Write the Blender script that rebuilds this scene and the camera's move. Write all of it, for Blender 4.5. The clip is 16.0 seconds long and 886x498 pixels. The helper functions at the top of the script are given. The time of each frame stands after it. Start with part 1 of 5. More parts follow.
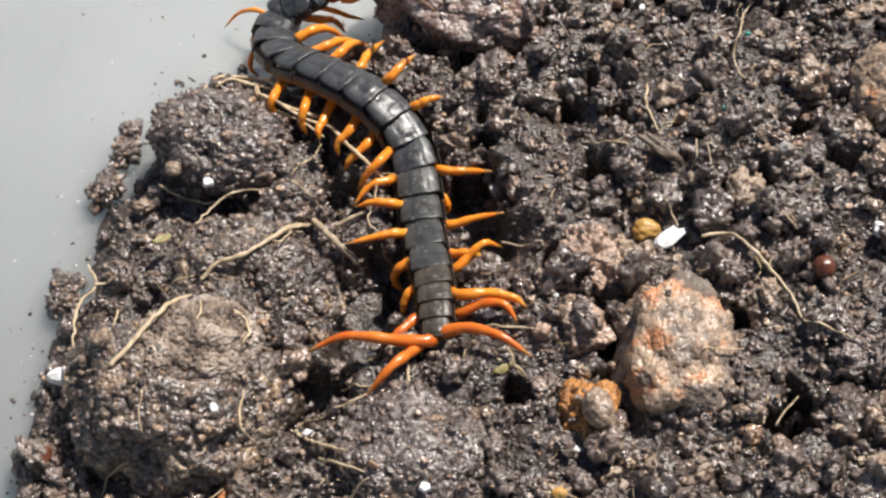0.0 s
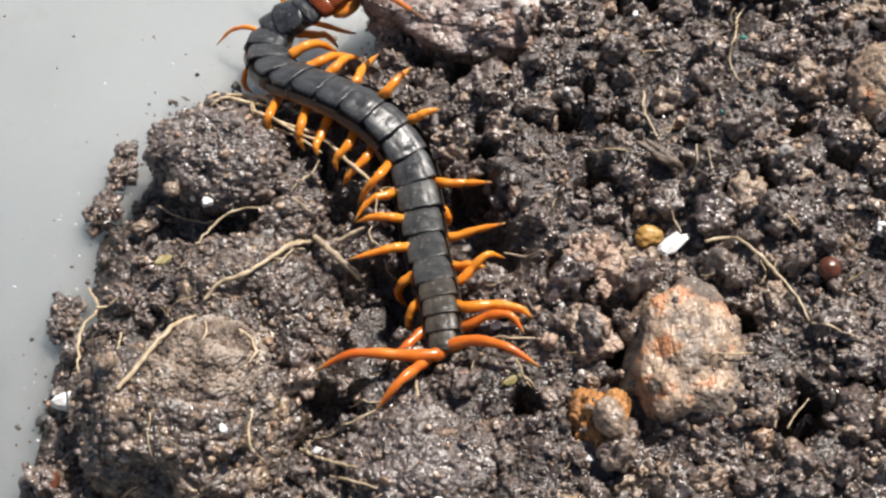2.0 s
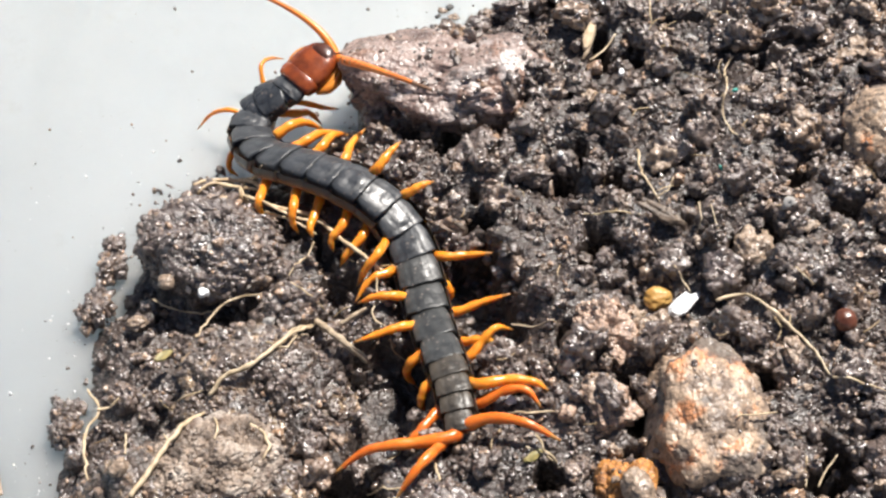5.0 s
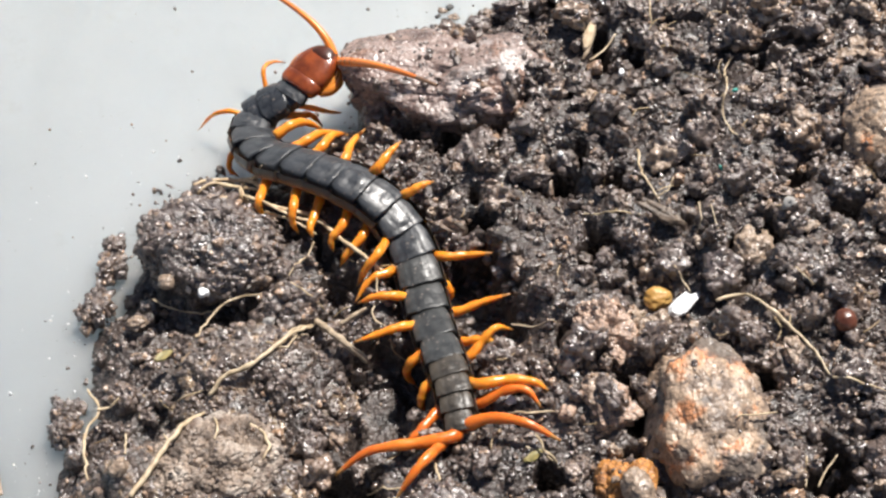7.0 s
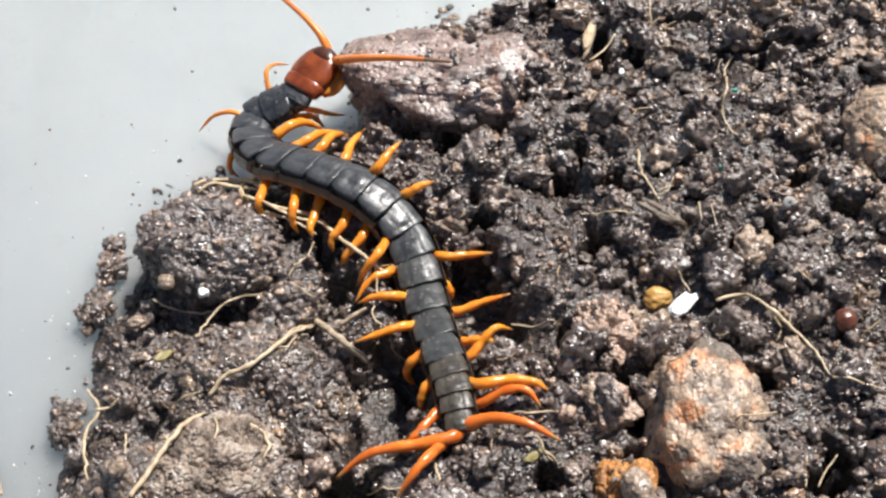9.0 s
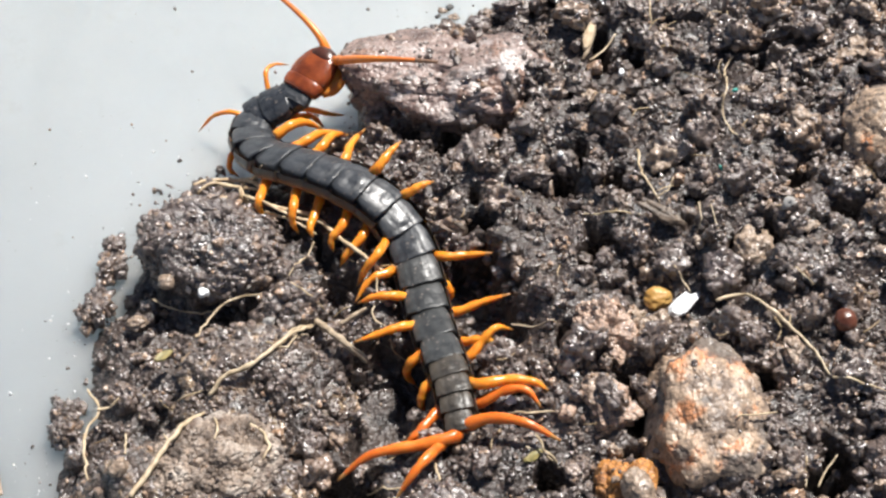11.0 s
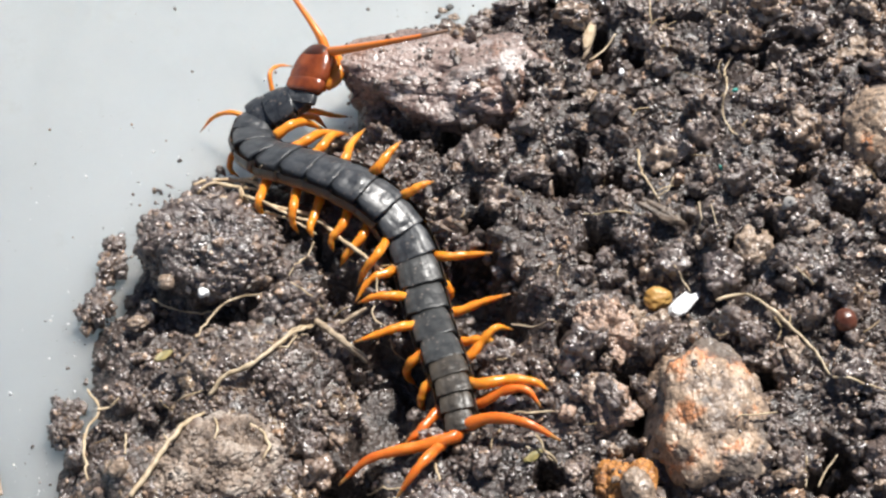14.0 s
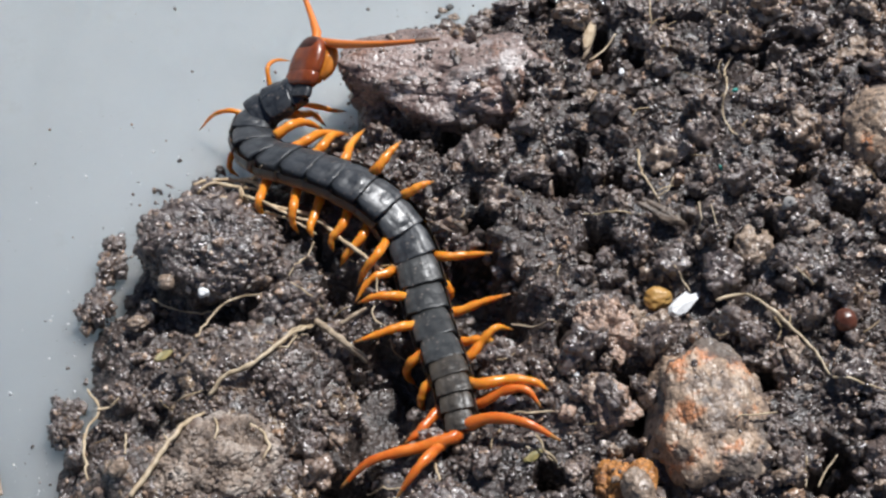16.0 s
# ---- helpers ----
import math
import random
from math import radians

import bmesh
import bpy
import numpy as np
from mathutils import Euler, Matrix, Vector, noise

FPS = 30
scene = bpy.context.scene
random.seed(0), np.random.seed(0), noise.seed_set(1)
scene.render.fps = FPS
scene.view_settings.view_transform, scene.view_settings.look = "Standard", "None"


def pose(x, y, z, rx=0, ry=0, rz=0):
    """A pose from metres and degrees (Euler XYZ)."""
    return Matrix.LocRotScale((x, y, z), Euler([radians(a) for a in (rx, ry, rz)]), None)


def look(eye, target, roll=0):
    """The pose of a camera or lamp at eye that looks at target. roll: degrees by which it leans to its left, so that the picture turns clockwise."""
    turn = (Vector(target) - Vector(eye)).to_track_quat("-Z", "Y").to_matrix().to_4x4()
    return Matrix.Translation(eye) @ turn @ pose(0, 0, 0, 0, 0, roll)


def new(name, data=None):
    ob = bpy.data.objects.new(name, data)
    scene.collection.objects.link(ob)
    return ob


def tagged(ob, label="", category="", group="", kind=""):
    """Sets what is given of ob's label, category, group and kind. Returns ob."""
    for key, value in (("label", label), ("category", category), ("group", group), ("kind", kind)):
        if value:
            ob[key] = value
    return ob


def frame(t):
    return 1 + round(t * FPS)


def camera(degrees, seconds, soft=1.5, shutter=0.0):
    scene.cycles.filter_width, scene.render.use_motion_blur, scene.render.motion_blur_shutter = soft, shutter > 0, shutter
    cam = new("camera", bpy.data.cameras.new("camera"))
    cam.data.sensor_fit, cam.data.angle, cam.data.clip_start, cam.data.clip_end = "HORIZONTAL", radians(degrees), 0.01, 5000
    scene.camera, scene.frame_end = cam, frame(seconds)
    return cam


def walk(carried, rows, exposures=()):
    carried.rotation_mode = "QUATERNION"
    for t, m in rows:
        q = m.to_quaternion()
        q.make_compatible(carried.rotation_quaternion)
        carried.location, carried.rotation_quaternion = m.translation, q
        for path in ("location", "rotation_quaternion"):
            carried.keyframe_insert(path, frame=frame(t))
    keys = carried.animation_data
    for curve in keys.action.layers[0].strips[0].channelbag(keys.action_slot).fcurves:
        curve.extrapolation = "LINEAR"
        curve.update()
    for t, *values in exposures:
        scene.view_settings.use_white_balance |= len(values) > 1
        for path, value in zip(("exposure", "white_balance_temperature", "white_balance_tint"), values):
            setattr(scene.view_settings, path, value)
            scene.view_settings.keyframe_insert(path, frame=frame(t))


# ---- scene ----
# A centipede on a heap of damp potting soil in a pale plastic tub, outdoors in sunlight.
# ---- camera ----
cam = camera(31.3, 16.0, soft=2.5)
END = pose(0.0, -0.22067, 0.33136, 35.5, 0, 0)
START = pose(0.01386, -0.23067, 0.33234, 33.99, -0.658, 4.346)
walk(cam, [
    (0.0, pose(0.02025, -0.23153, 0.33266, 33.664, -0.896, 6.239)),
    (0.5, pose(0.01953, -0.23114, 0.33240, 33.763, -0.805, 6.048)),
    (1.0, pose(0.01912, -0.23095, 0.33286, 33.705, -0.828, 6.020)),
    (1.5, pose(0.01899, -0.23077, 0.33314, 33.661, -0.834, 6.003)),
    (1.8, pose(0.01799, -0.23077, 0.33304, 33.700, -0.814, 5.703)),
    (2.0, START),
    (2.1, START.lerp(END, 0.12)),
    (2.2, START.lerp(END, 0.43)),
    (2.3, START.lerp(END, 0.97)),
    (2.4, pose(-0.00026, -0.22070, 0.33125, 35.499, -0.017, -0.132)),
    (2.5, pose(-0.00026, -0.22070, 0.33125, 35.499, -0.017, -0.132)),
    (2.8, END),
    (16.0, END),
], exposures=[(0.0, 0.14, 6370, 10), (2.0, 0.14, 6370, 10), (2.5, 0.16, 6340, 10), (3.5, 0.3, 6340, 10), (4.1, 0.58, 6330, 10), (6.5, 0.38, 6290, 10), (9.0, 0.36, 6160, 9), (12.5, 0.42, 6160, 9), (14.0, 0.31, 6160, 9), (14.5, 0.27, 6080, 9), (15.0, 0.09, 5920, 9), (15.5, -0.18, 5820, 9), (16.0, -0.17, 5820, 9)])

# ---- light ----
SUN_WAY = Vector((0.27, 0.44, 0.86)).normalized()
world = bpy.data.worlds.new("sky")
scene.world = world
world.use_nodes = True
wn = world.node_tree.nodes
sky = wn.new("ShaderNodeTexSky")
sky.sky_type, sky.sun_disc = "NISHITA", False
sky.sun_elevation = math.asin(SUN_WAY.z)
sky.sun_rotation = math.atan2(SUN_WAY.x, SUN_WAY.y)
wn["Background"].inputs["Strength"].default_value = 0.05
world.node_tree.links.new(sky.outputs[0], wn["Background"].inputs["Color"])
sun = new("sun", bpy.data.lights.new("sun", "SUN"))
sun.data.energy, sun.data.angle, sun.data.color = 5.9, radians(1.2), (1.0, 0.93, 0.84)
sun.matrix_world = look(SUN_WAY * 3, (0, 0, 0))


# ---- materials ----
def material(name):
    m = bpy.data.materials.new(name)
    m.use_nodes = True
    return m, m.node_tree.nodes, m.node_tree.links, m.node_tree.nodes["Principled BSDF"]


def noise_node(n, l, scale, detail=4.0, rough=0.55, kind="ShaderNodeTexNoise", coords=None):
    t = n.new(kind)
    t.inputs["Scale"].default_value = scale
    if kind == "ShaderNodeTexNoise":
        t.inputs["Detail"].default_value = detail
        t.inputs["Roughness"].default_value = rough
    if coords:
        l.new(coords, t.inputs["Vector"])
    return t


def ramp(n, l, fac, stops):
    r = n.new("ShaderNodeValToRGB")
    while len(r.color_ramp.elements) < len(stops):
        r.color_ramp.elements.new(0.5)
    for e, (at, c) in zip(r.color_ramp.elements, stops):
        e.position, e.color = at, (*c, 1) if len(c) == 3 else c
    l.new(fac, r.inputs["Fac"])
    return r


def mix(n, l, fac, a, b, mode="MIX"):
    m = n.new("ShaderNodeMix")
    m.data_type, m.blend_type = "RGBA", mode
    for sock, v in ((m.inputs[0], fac), (m.inputs[6], a), (m.inputs[7], b)):
        if isinstance(v, (int, float)):
            sock.default_value = v
        elif isinstance(v, tuple):
            sock.default_value = (*v, 1)
        else:
            l.new(v, sock)
    return m.outputs[2]


def grey(v):
    return (v, v, v)


def bumps(n, l, b, layers):
    """Chained bump nodes: (height, strength, distance)."""
    last = None
    for height, strength, dist in layers:
        k = n.new("ShaderNodeBump")
        k.inputs["Strength"].default_value, k.inputs["Distance"].default_value = strength, dist
        l.new(height, k.inputs["Height"])
        if last:
            l.new(last, k.inputs["Normal"])
        last = k.outputs["Normal"]
    l.new(last, b.inputs["Normal"])


def earth(name, dark, mid, light, fleck, wet=(0.28, 0.6), islands=(), light_at=0.62, fleck_at=0.7, patch=130, coat=0.9, rough=1.0, dark_at=0.36, stain=(), soak=0.84, speck=(0.35, 1.9)):
    """Damp earth: colour by grain and blotch, flecks here and there, a wet film that comes and goes; soak darkens the dry colours."""
    soaked = lambda c: (c[0] * soak * 1.01, c[1] * soak * 0.97, c[2] * soak * 0.955)
    dark, mid, light, fleck = soaked(dark), soaked(mid), soaked(light), soaked(fleck)
    islands, stain = [(at, soaked(c)) for at, c in islands], [(soaked(c), size, edge) for c, size, edge in stain]
    m, n, l, b = material(name)
    co = n.new("ShaderNodeTexCoord").outputs["Object"]
    blotch = noise_node(n, l, patch, 6, 0.65, coords=co)
    grain = noise_node(n, l, 1100, 6, 0.72, coords=co)
    cell = noise_node(n, l, 1500, kind="ShaderNodeTexVoronoi", coords=co)
    granule = noise_node(n, l, 750, kind="ShaderNodeTexVoronoi", coords=co)
    base = ramp(n, l, blotch.outputs["Fac"], [(dark_at, dark), (dark_at + 0.14, mid), (light_at, mid), (light_at + 0.09, light)]).outputs[0]
    if islands:
        add = n.new("ShaderNodeMath")
        add.operation = "ADD"
        l.new(n.new("ShaderNodeNewGeometry").outputs["Random Per Island"], add.inputs[0])
        l.new(n.new("ShaderNodeObjectInfo").outputs["Random"], add.inputs[1])
        wrap = n.new("ShaderNodeMath")
        wrap.operation = "FRACT"
        l.new(add.outputs[0], wrap.inputs[0])
        base = mix(n, l, 0.65, base, ramp(n, l, wrap.outputs[0], islands).outputs[0])
    for colour, size, edge in stain:
        spots = noise_node(n, l, size, 5, 0.6, coords=co)
        base = mix(n, l, ramp(n, l, spots.outputs["Fac"], [(edge, grey(0)), (edge + 0.08, grey(0.85))]).outputs[0], base, colour)
    grit = ramp(n, l, grain.outputs["Fac"], [(0.25, grey(speck[0])), (0.5, grey(1.0)), (0.72, grey(speck[1]))]).outputs[0]
    base = mix(n, l, 1.0, base, grit, "MULTIPLY")
    dots = n.new("ShaderNodeSeparateColor")
    l.new(cell.outputs["Color"], dots.inputs[0])
    pick = ramp(n, l, dots.outputs[0], [(fleck_at + 0.24, grey(0)), (fleck_at + 0.30, grey(0.75))]).outputs[0]
    where = ramp(n, l, noise_node(n, l, 260, 3, coords=co).outputs["Fac"], [(0.45, grey(0)), (0.62, grey(1))]).outputs[0]
    base = mix(n, l, mix(n, l, 1.0, pick, where, "MULTIPLY"), base, fleck)
    l.new(base, b.inputs["Base Color"])
    gloss = noise_node(n, l, 350, 4, coords=co)
    r = ramp(n, l, gloss.outputs["Fac"], [(0.40, grey(wet[0])), (0.62, grey(wet[1]))])
    l.new(r.outputs[0], b.inputs["Roughness"])
    b.inputs["Specular IOR Level"].default_value = 0.65
    film = ramp(n, l, gloss.outputs["Fac"], [(0.44, grey(coat)), (0.64, grey(coat * 0.2))])
    l.new(film.outputs[0], b.inputs["Coat Weight"])
    b.inputs["Coat Roughness"].default_value, b.inputs["Coat IOR"].default_value = 0.27, 2.0
    coarse = noise_node(n, l, 330, 3, 0.6, coords=co)
    fine = noise_node(n, l, 2600, 3, 0.6, coords=co)
    round_big = ramp(n, l, granule.outputs["Distance"], [(0.0, grey(1.0)), (0.35, grey(0.75)), (0.8, grey(0.0))]).outputs[0]
    round_small = ramp(n, l, cell.outputs["Distance"], [(0.0, grey(1.0)), (0.35, grey(0.75)), (0.8, grey(0.0))]).outputs[0]
    bumps(n, l, b, [(coarse.outputs["Fac"], 0.55 * rough, 0.0018), (round_big, 0.6 * rough, 0.0006), (round_small, 0.5 * rough, 0.0003), (fine.outputs["Fac"], 0.4 * rough, 0.0003)])
    l.new(b.inputs["Normal"].links[0].from_socket, b.inputs["Coat Normal"])
    return m


DARK, BROWN, TAN = (0.036, 0.027, 0.021), (0.176, 0.134, 0.114), (0.40, 0.265, 0.165)
# the bed's colour holds gap shade: far darker than the crumbs on it
SHADED_SOIL = earth("shaded_damp_soil", (0.018, 0.013, 0.010), (0.060, 0.045, 0.038), (0.20, 0.135, 0.085), (0.36, 0.26, 0.17), coat=0.35)
CLUMP = earth("soil_clump", DARK, BROWN, TAN, (0.50, 0.36, 0.24), islands=[(0.0, (0.055, 0.040, 0.032)), (0.45, (0.13, 0.098, 0.082)), (0.76, (0.18, 0.138, 0.110)), (0.90, (0.30, 0.21, 0.145)), (1.0, (0.48, 0.33, 0.20))])
CRUMB = earth("soil_crumb", DARK, BROWN, TAN, (0.55, 0.38, 0.24), islands=[(0.0, (0.045, 0.033, 0.026)), (0.45, (0.13, 0.098, 0.08)), (0.78, (0.19, 0.146, 0.122)), (0.87, (0.38, 0.265, 0.175)), (0.95, (0.46, 0.28, 0.15)), (0.975, (0.52, 0.40, 0.30)), (1.0, (0.72, 0.66, 0.60))])
CLOD = earth("brown_clod", (0.034, 0.026, 0.022), (0.118, 0.091, 0.079), (0.30, 0.21, 0.145), (0.46, 0.33, 0.22))
TAN_CLOD = earth("tan_clod", (0.040, 0.028, 0.020), (0.138, 0.099, 0.074), (0.37, 0.265, 0.165), (0.46, 0.35, 0.22), light_at=0.54, fleck_at=0.72, patch=150, coat=0.8, wet=(0.28, 0.58), dark_at=0.40, stain=[((0.40, 0.285, 0.16), 110, 0.545), ((0.030, 0.022, 0.018), 120, 0.56)])
PALE_CLOD = earth("pale_clod", (0.12, 0.075, 0.06), (0.27, 0.20, 0.172), (0.46, 0.405, 0.375), (0.05, 0.034, 0.026), light_at=0.54, fleck_at=0.50, patch=85, rough=0.6, coat=0.35, soak=0.95, wet=(0.36, 0.62), stain=[((0.56, 0.52, 0.495), 55, 0.515), ((0.22, 0.115, 0.07), 70, 0.53), ((0.045, 0.036, 0.031), 150, 0.57)], speck=(0.5, 1.45))
ROCK = earth("orange_rock", (0.16, 0.12, 0.09), (0.43, 0.315, 0.215), (0.58, 0.475, 0.355), (0.08, 0.062, 0.05), wet=(0.45, 0.75), light_at=0.52, fleck_at=0.60, patch=120, coat=0.15, soak=0.95, dark_at=0.36, rough=0.5, speck=(0.55, 1.5), stain=[((0.54, 0.21, 0.07), 130, 0.50), ((0.56, 0.45, 0.33), 80, 0.53), ((0.085, 0.072, 0.062), 95, 0.505)])
RUST = earth("rust_stone", (0.15, 0.055, 0.014), (0.54, 0.24, 0.055), (0.64, 0.36, 0.15), (0.06, 0.04, 0.03), wet=(0.4, 0.7), light_at=0.55, coat=0.1)
CRUSTED = earth("crusted_clod", (0.075, 0.052, 0.036), (0.34, 0.268, 0.205), (0.54, 0.475, 0.40), (0.10, 0.07, 0.05), light_at=0.51, patch=120, coat=0.12, rough=1.0, wet=(0.45, 0.8), speck=(0.5, 1.5), stain=[((0.50, 0.445, 0.385), 95, 0.53), ((0.12, 0.075, 0.05), 80, 0.55)])
PINK = earth("pinkish_clod", (0.10, 0.066, 0.05), (0.46, 0.32, 0.235), (0.70, 0.54, 0.42), (0.07, 0.05, 0.04), light_at=0.54, patch=170, coat=0.5)


def simple(name, a, b_, scale, rough, bump=0.0, spec=0.5, dist=0.0005):
    m, n, l, b = material(name)
    co = n.new("ShaderNodeTexCoord").outputs["Object"]
    t = noise_node(n, l, scale, 5, coords=co)
    l.new(ramp(n, l, t.outputs["Fac"], [(0.35, a), (0.65, b_)]).outputs[0], b.inputs["Base Color"])
    b.inputs["Roughness"].default_value = rough
    b.inputs["Specular IOR Level"].default_value = spec
    if bump:
        f = noise_node(n, l, scale * 3, 4, coords=co)
        bumps(n, l, b, [(f.outputs["Fac"], bump, dist)])
    return m


ROOT = simple("root", (0.40, 0.295, 0.175), (0.62, 0.505, 0.345), 420, 0.45, 0.4, dist=0.0003)
HAIR = simple("root_hair", (0.26, 0.18, 0.09), (0.50, 0.38, 0.22), 60, 0.5)
STRAW = simple("straw", (0.44, 0.31, 0.18), (0.70, 0.56, 0.37), 500, 0.55, 0.5, dist=0.0003)
CHIP = simple("wood_chip", (0.05, 0.036, 0.026), (0.16, 0.115, 0.08), 500, 0.5, 0.6, dist=0.0004)
TWIG = simple("twig", (0.26, 0.19, 0.125), (0.50, 0.40, 0.28), 500, 0.6, 0.6, dist=0.0004)
SHELL = simple("white_flake", (0.70, 0.70, 0.70), (0.85, 0.85, 0.84), 500, 0.4, 0.4)
TEAL = simple("teal_chip", (0.02, 0.20, 0.16), (0.05, 0.32, 0.26), 400, 0.4)
OLIVE = simple("olive_scrap", (0.16, 0.14, 0.045), (0.34, 0.27, 0.10), 500, 0.45, 0.3)
RED = simple("red_chip", (0.35, 0.02, 0.02), (0.5, 0.05, 0.04), 400, 0.4)
SEED = simple("seed", (0.07, 0.022, 0.013), (0.16, 0.055, 0.03), 300, 0.3, 0.2)
AMBER = simple("amber_grain", (0.42, 0.22, 0.05), (0.58, 0.36, 0.12), 400, 0.4, 0.3)
RUSTGRAIN = simple("rusty_grain", (0.45, 0.17, 0.06), (0.60, 0.28, 0.12), 400, 0.45, 0.3)
GREYDARK = simple("dark_pebble", (0.05, 0.048, 0.045), (0.10, 0.095, 0.09), 500, 0.4, 0.4)
GREYSTONE = simple("grey_pebble", (0.22, 0.21, 0.20), (0.38, 0.36, 0.33), 500, 0.45, 0.3)
TANSTONE = earth("tan_pebble", (0.16, 0.11, 0.07), (0.36, 0.275, 0.20), (0.54, 0.45, 0.355), (0.10, 0.07, 0.05), patch=280, coat=0.4, rough=0.8)

# the animal's cuticle
def waxy(mat, weight=0.45, scale=0.0018):
    b = mat.node_tree.nodes["Principled BSDF"]
    b.inputs["Subsurface Weight"].default_value, b.inputs["Subsurface Scale"].default_value = weight, scale
    b.inputs["Subsurface Radius"].default_value = (1.0, 0.45, 0.15)
    return mat


def cuticle(name, a, b_, gloss=(0.31, 0.50)):
    """Dark horny plate: faint blotches, fine wrinkles across, a patchy sheen and a little pale dust."""
    m, n, l, b = material(name)
    co = n.new("ShaderNodeTexCoord").outputs["Object"]
    blot = noise_node(n, l, 260, 5, coords=co)
    base = ramp(n, l, blot.outputs["Fac"], [(0.35, a), (0.65, b_)]).outputs[0]
    spot = noise_node(n, l, 1900, kind="ShaderNodeTexVoronoi", coords=co)
    pick = n.new("ShaderNodeSeparateColor")
    l.new(spot.outputs["Color"], pick.inputs[0])
    dust = ramp(n, l, pick.outputs[1], [(0.984, grey(0)), (0.992, grey(0.45))]).outputs[0]
    base = mix(n, l, dust, base, (0.24, 0.20, 0.17))
    sheen = noise_node(n, l, 420, 4, coords=co)
    l.new(ramp(n, l, sheen.outputs["Fac"], [(0.38, grey(gloss[0])), (0.62, grey(gloss[1]))]).outputs[0], b.inputs["Roughness"])
    b.inputs["Specular IOR Level"].default_value = 0.62
    squash = n.new("ShaderNodeMapping")
    squash.inputs["Scale"].default_value = (2.6, 0.7, 1.0)
    l.new(co, squash.inputs["Vector"])
    wrinkle = noise_node(n, l, 520, 4, 0.6, coords=squash.outputs[0])
    scuff = noise_node(n, l, 900, 5, 0.7, coords=squash.outputs[0])
    pale = ramp(n, l, scuff.outputs["Fac"], [(0.60, grey(0)), (0.74, grey(0.35))]).outputs[0]
    l.new(mix(n, l, pale, base, (0.13, 0.125, 0.12)), b.inputs["Base Color"])
    fine = noise_node(n, l, 1800, 3, coords=co)
    bumps(n, l, b, [(blot.outputs["Fac"], 0.35, 0.0009), (wrinkle.outputs["Fac"], 0.10, 0.0004), (fine.outputs["Fac"], 0.10, 0.0002)])
    return m


def pleura():
    """Soft skin of the flanks: dusky under the back plates, orange-brown towards the legs."""
    m, n, l, b = material("belly_cuticle")
    co = n.new("ShaderNodeTexCoord").outputs["Object"]
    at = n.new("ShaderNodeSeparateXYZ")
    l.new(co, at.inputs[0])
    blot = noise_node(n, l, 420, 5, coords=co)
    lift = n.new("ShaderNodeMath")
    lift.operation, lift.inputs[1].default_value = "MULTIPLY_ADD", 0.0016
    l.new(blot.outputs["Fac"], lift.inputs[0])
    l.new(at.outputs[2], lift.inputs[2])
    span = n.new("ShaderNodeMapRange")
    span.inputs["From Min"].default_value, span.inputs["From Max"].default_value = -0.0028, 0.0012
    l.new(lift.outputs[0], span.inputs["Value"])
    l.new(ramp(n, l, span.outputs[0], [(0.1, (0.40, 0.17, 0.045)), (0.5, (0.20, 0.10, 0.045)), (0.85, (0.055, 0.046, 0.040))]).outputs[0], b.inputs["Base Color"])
    b.inputs["Roughness"].default_value = 0.38
    bumps(n, l, b, [(blot.outputs["Fac"], 0.5, 0.0007)])
    return m


SHIELD = cuticle("black_cuticle", (0.020, 0.022, 0.025), (0.046, 0.049, 0.054))
SHIELD_FRONT = cuticle("glossy_black_cuticle", (0.018, 0.020, 0.024), (0.036, 0.039, 0.044), (0.24, 0.42))
SHIELD_LOW = cuticle("dusky_cuticle", (0.022, 0.023, 0.023), (0.050, 0.051, 0.049))
SHIELD_TAIL = cuticle("brown_black_cuticle", (0.030, 0.026, 0.021), (0.066, 0.052, 0.037))

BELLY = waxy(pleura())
LEG = waxy(simple("orange_leg", (0.70, 0.215, 0.013), (0.80, 0.315, 0.032), 260, 0.28, 0.15, spec=0.55))
LEG_TIP = simple("leg_claw", (0.34, 0.15, 0.04), (0.5, 0.24, 0.07), 400, 0.3)
TAIL_LEG = waxy(simple("red_orange_leg", (0.55, 0.12, 0.012), (0.72, 0.21, 0.024), 220, 0.28, 0.15, spec=0.55))
HEAD = waxy(simple("red_head", (0.10, 0.020, 0.007), (0.26, 0.058, 0.014), 220, 0.26, 0.3, spec=0.6), 0.35, 0.002)
HEAD_DARK = simple("dark_brow", (0.016, 0.009, 0.007), (0.07, 0.020, 0.010), 260, 0.3, 0.1)
FEELER = simple("orange_feeler", (0.74, 0.18, 0.02), (0.86, 0.27, 0.035), 40, 0.32)
FEELER_MID = simple("rusty_feeler", (0.62, 0.155, 0.028), (0.74, 0.22, 0.045), 40, 0.35)
FEELER_TIP = simple("dusky_feeler", (0.16, 0.09, 0.06), (0.28, 0.16, 0.09), 300, 0.4, 0.1)
FANG = waxy(simple("amber_fang", (0.50, 0.155, 0.018), (0.66, 0.25, 0.035), 300, 0.26, 0.1))


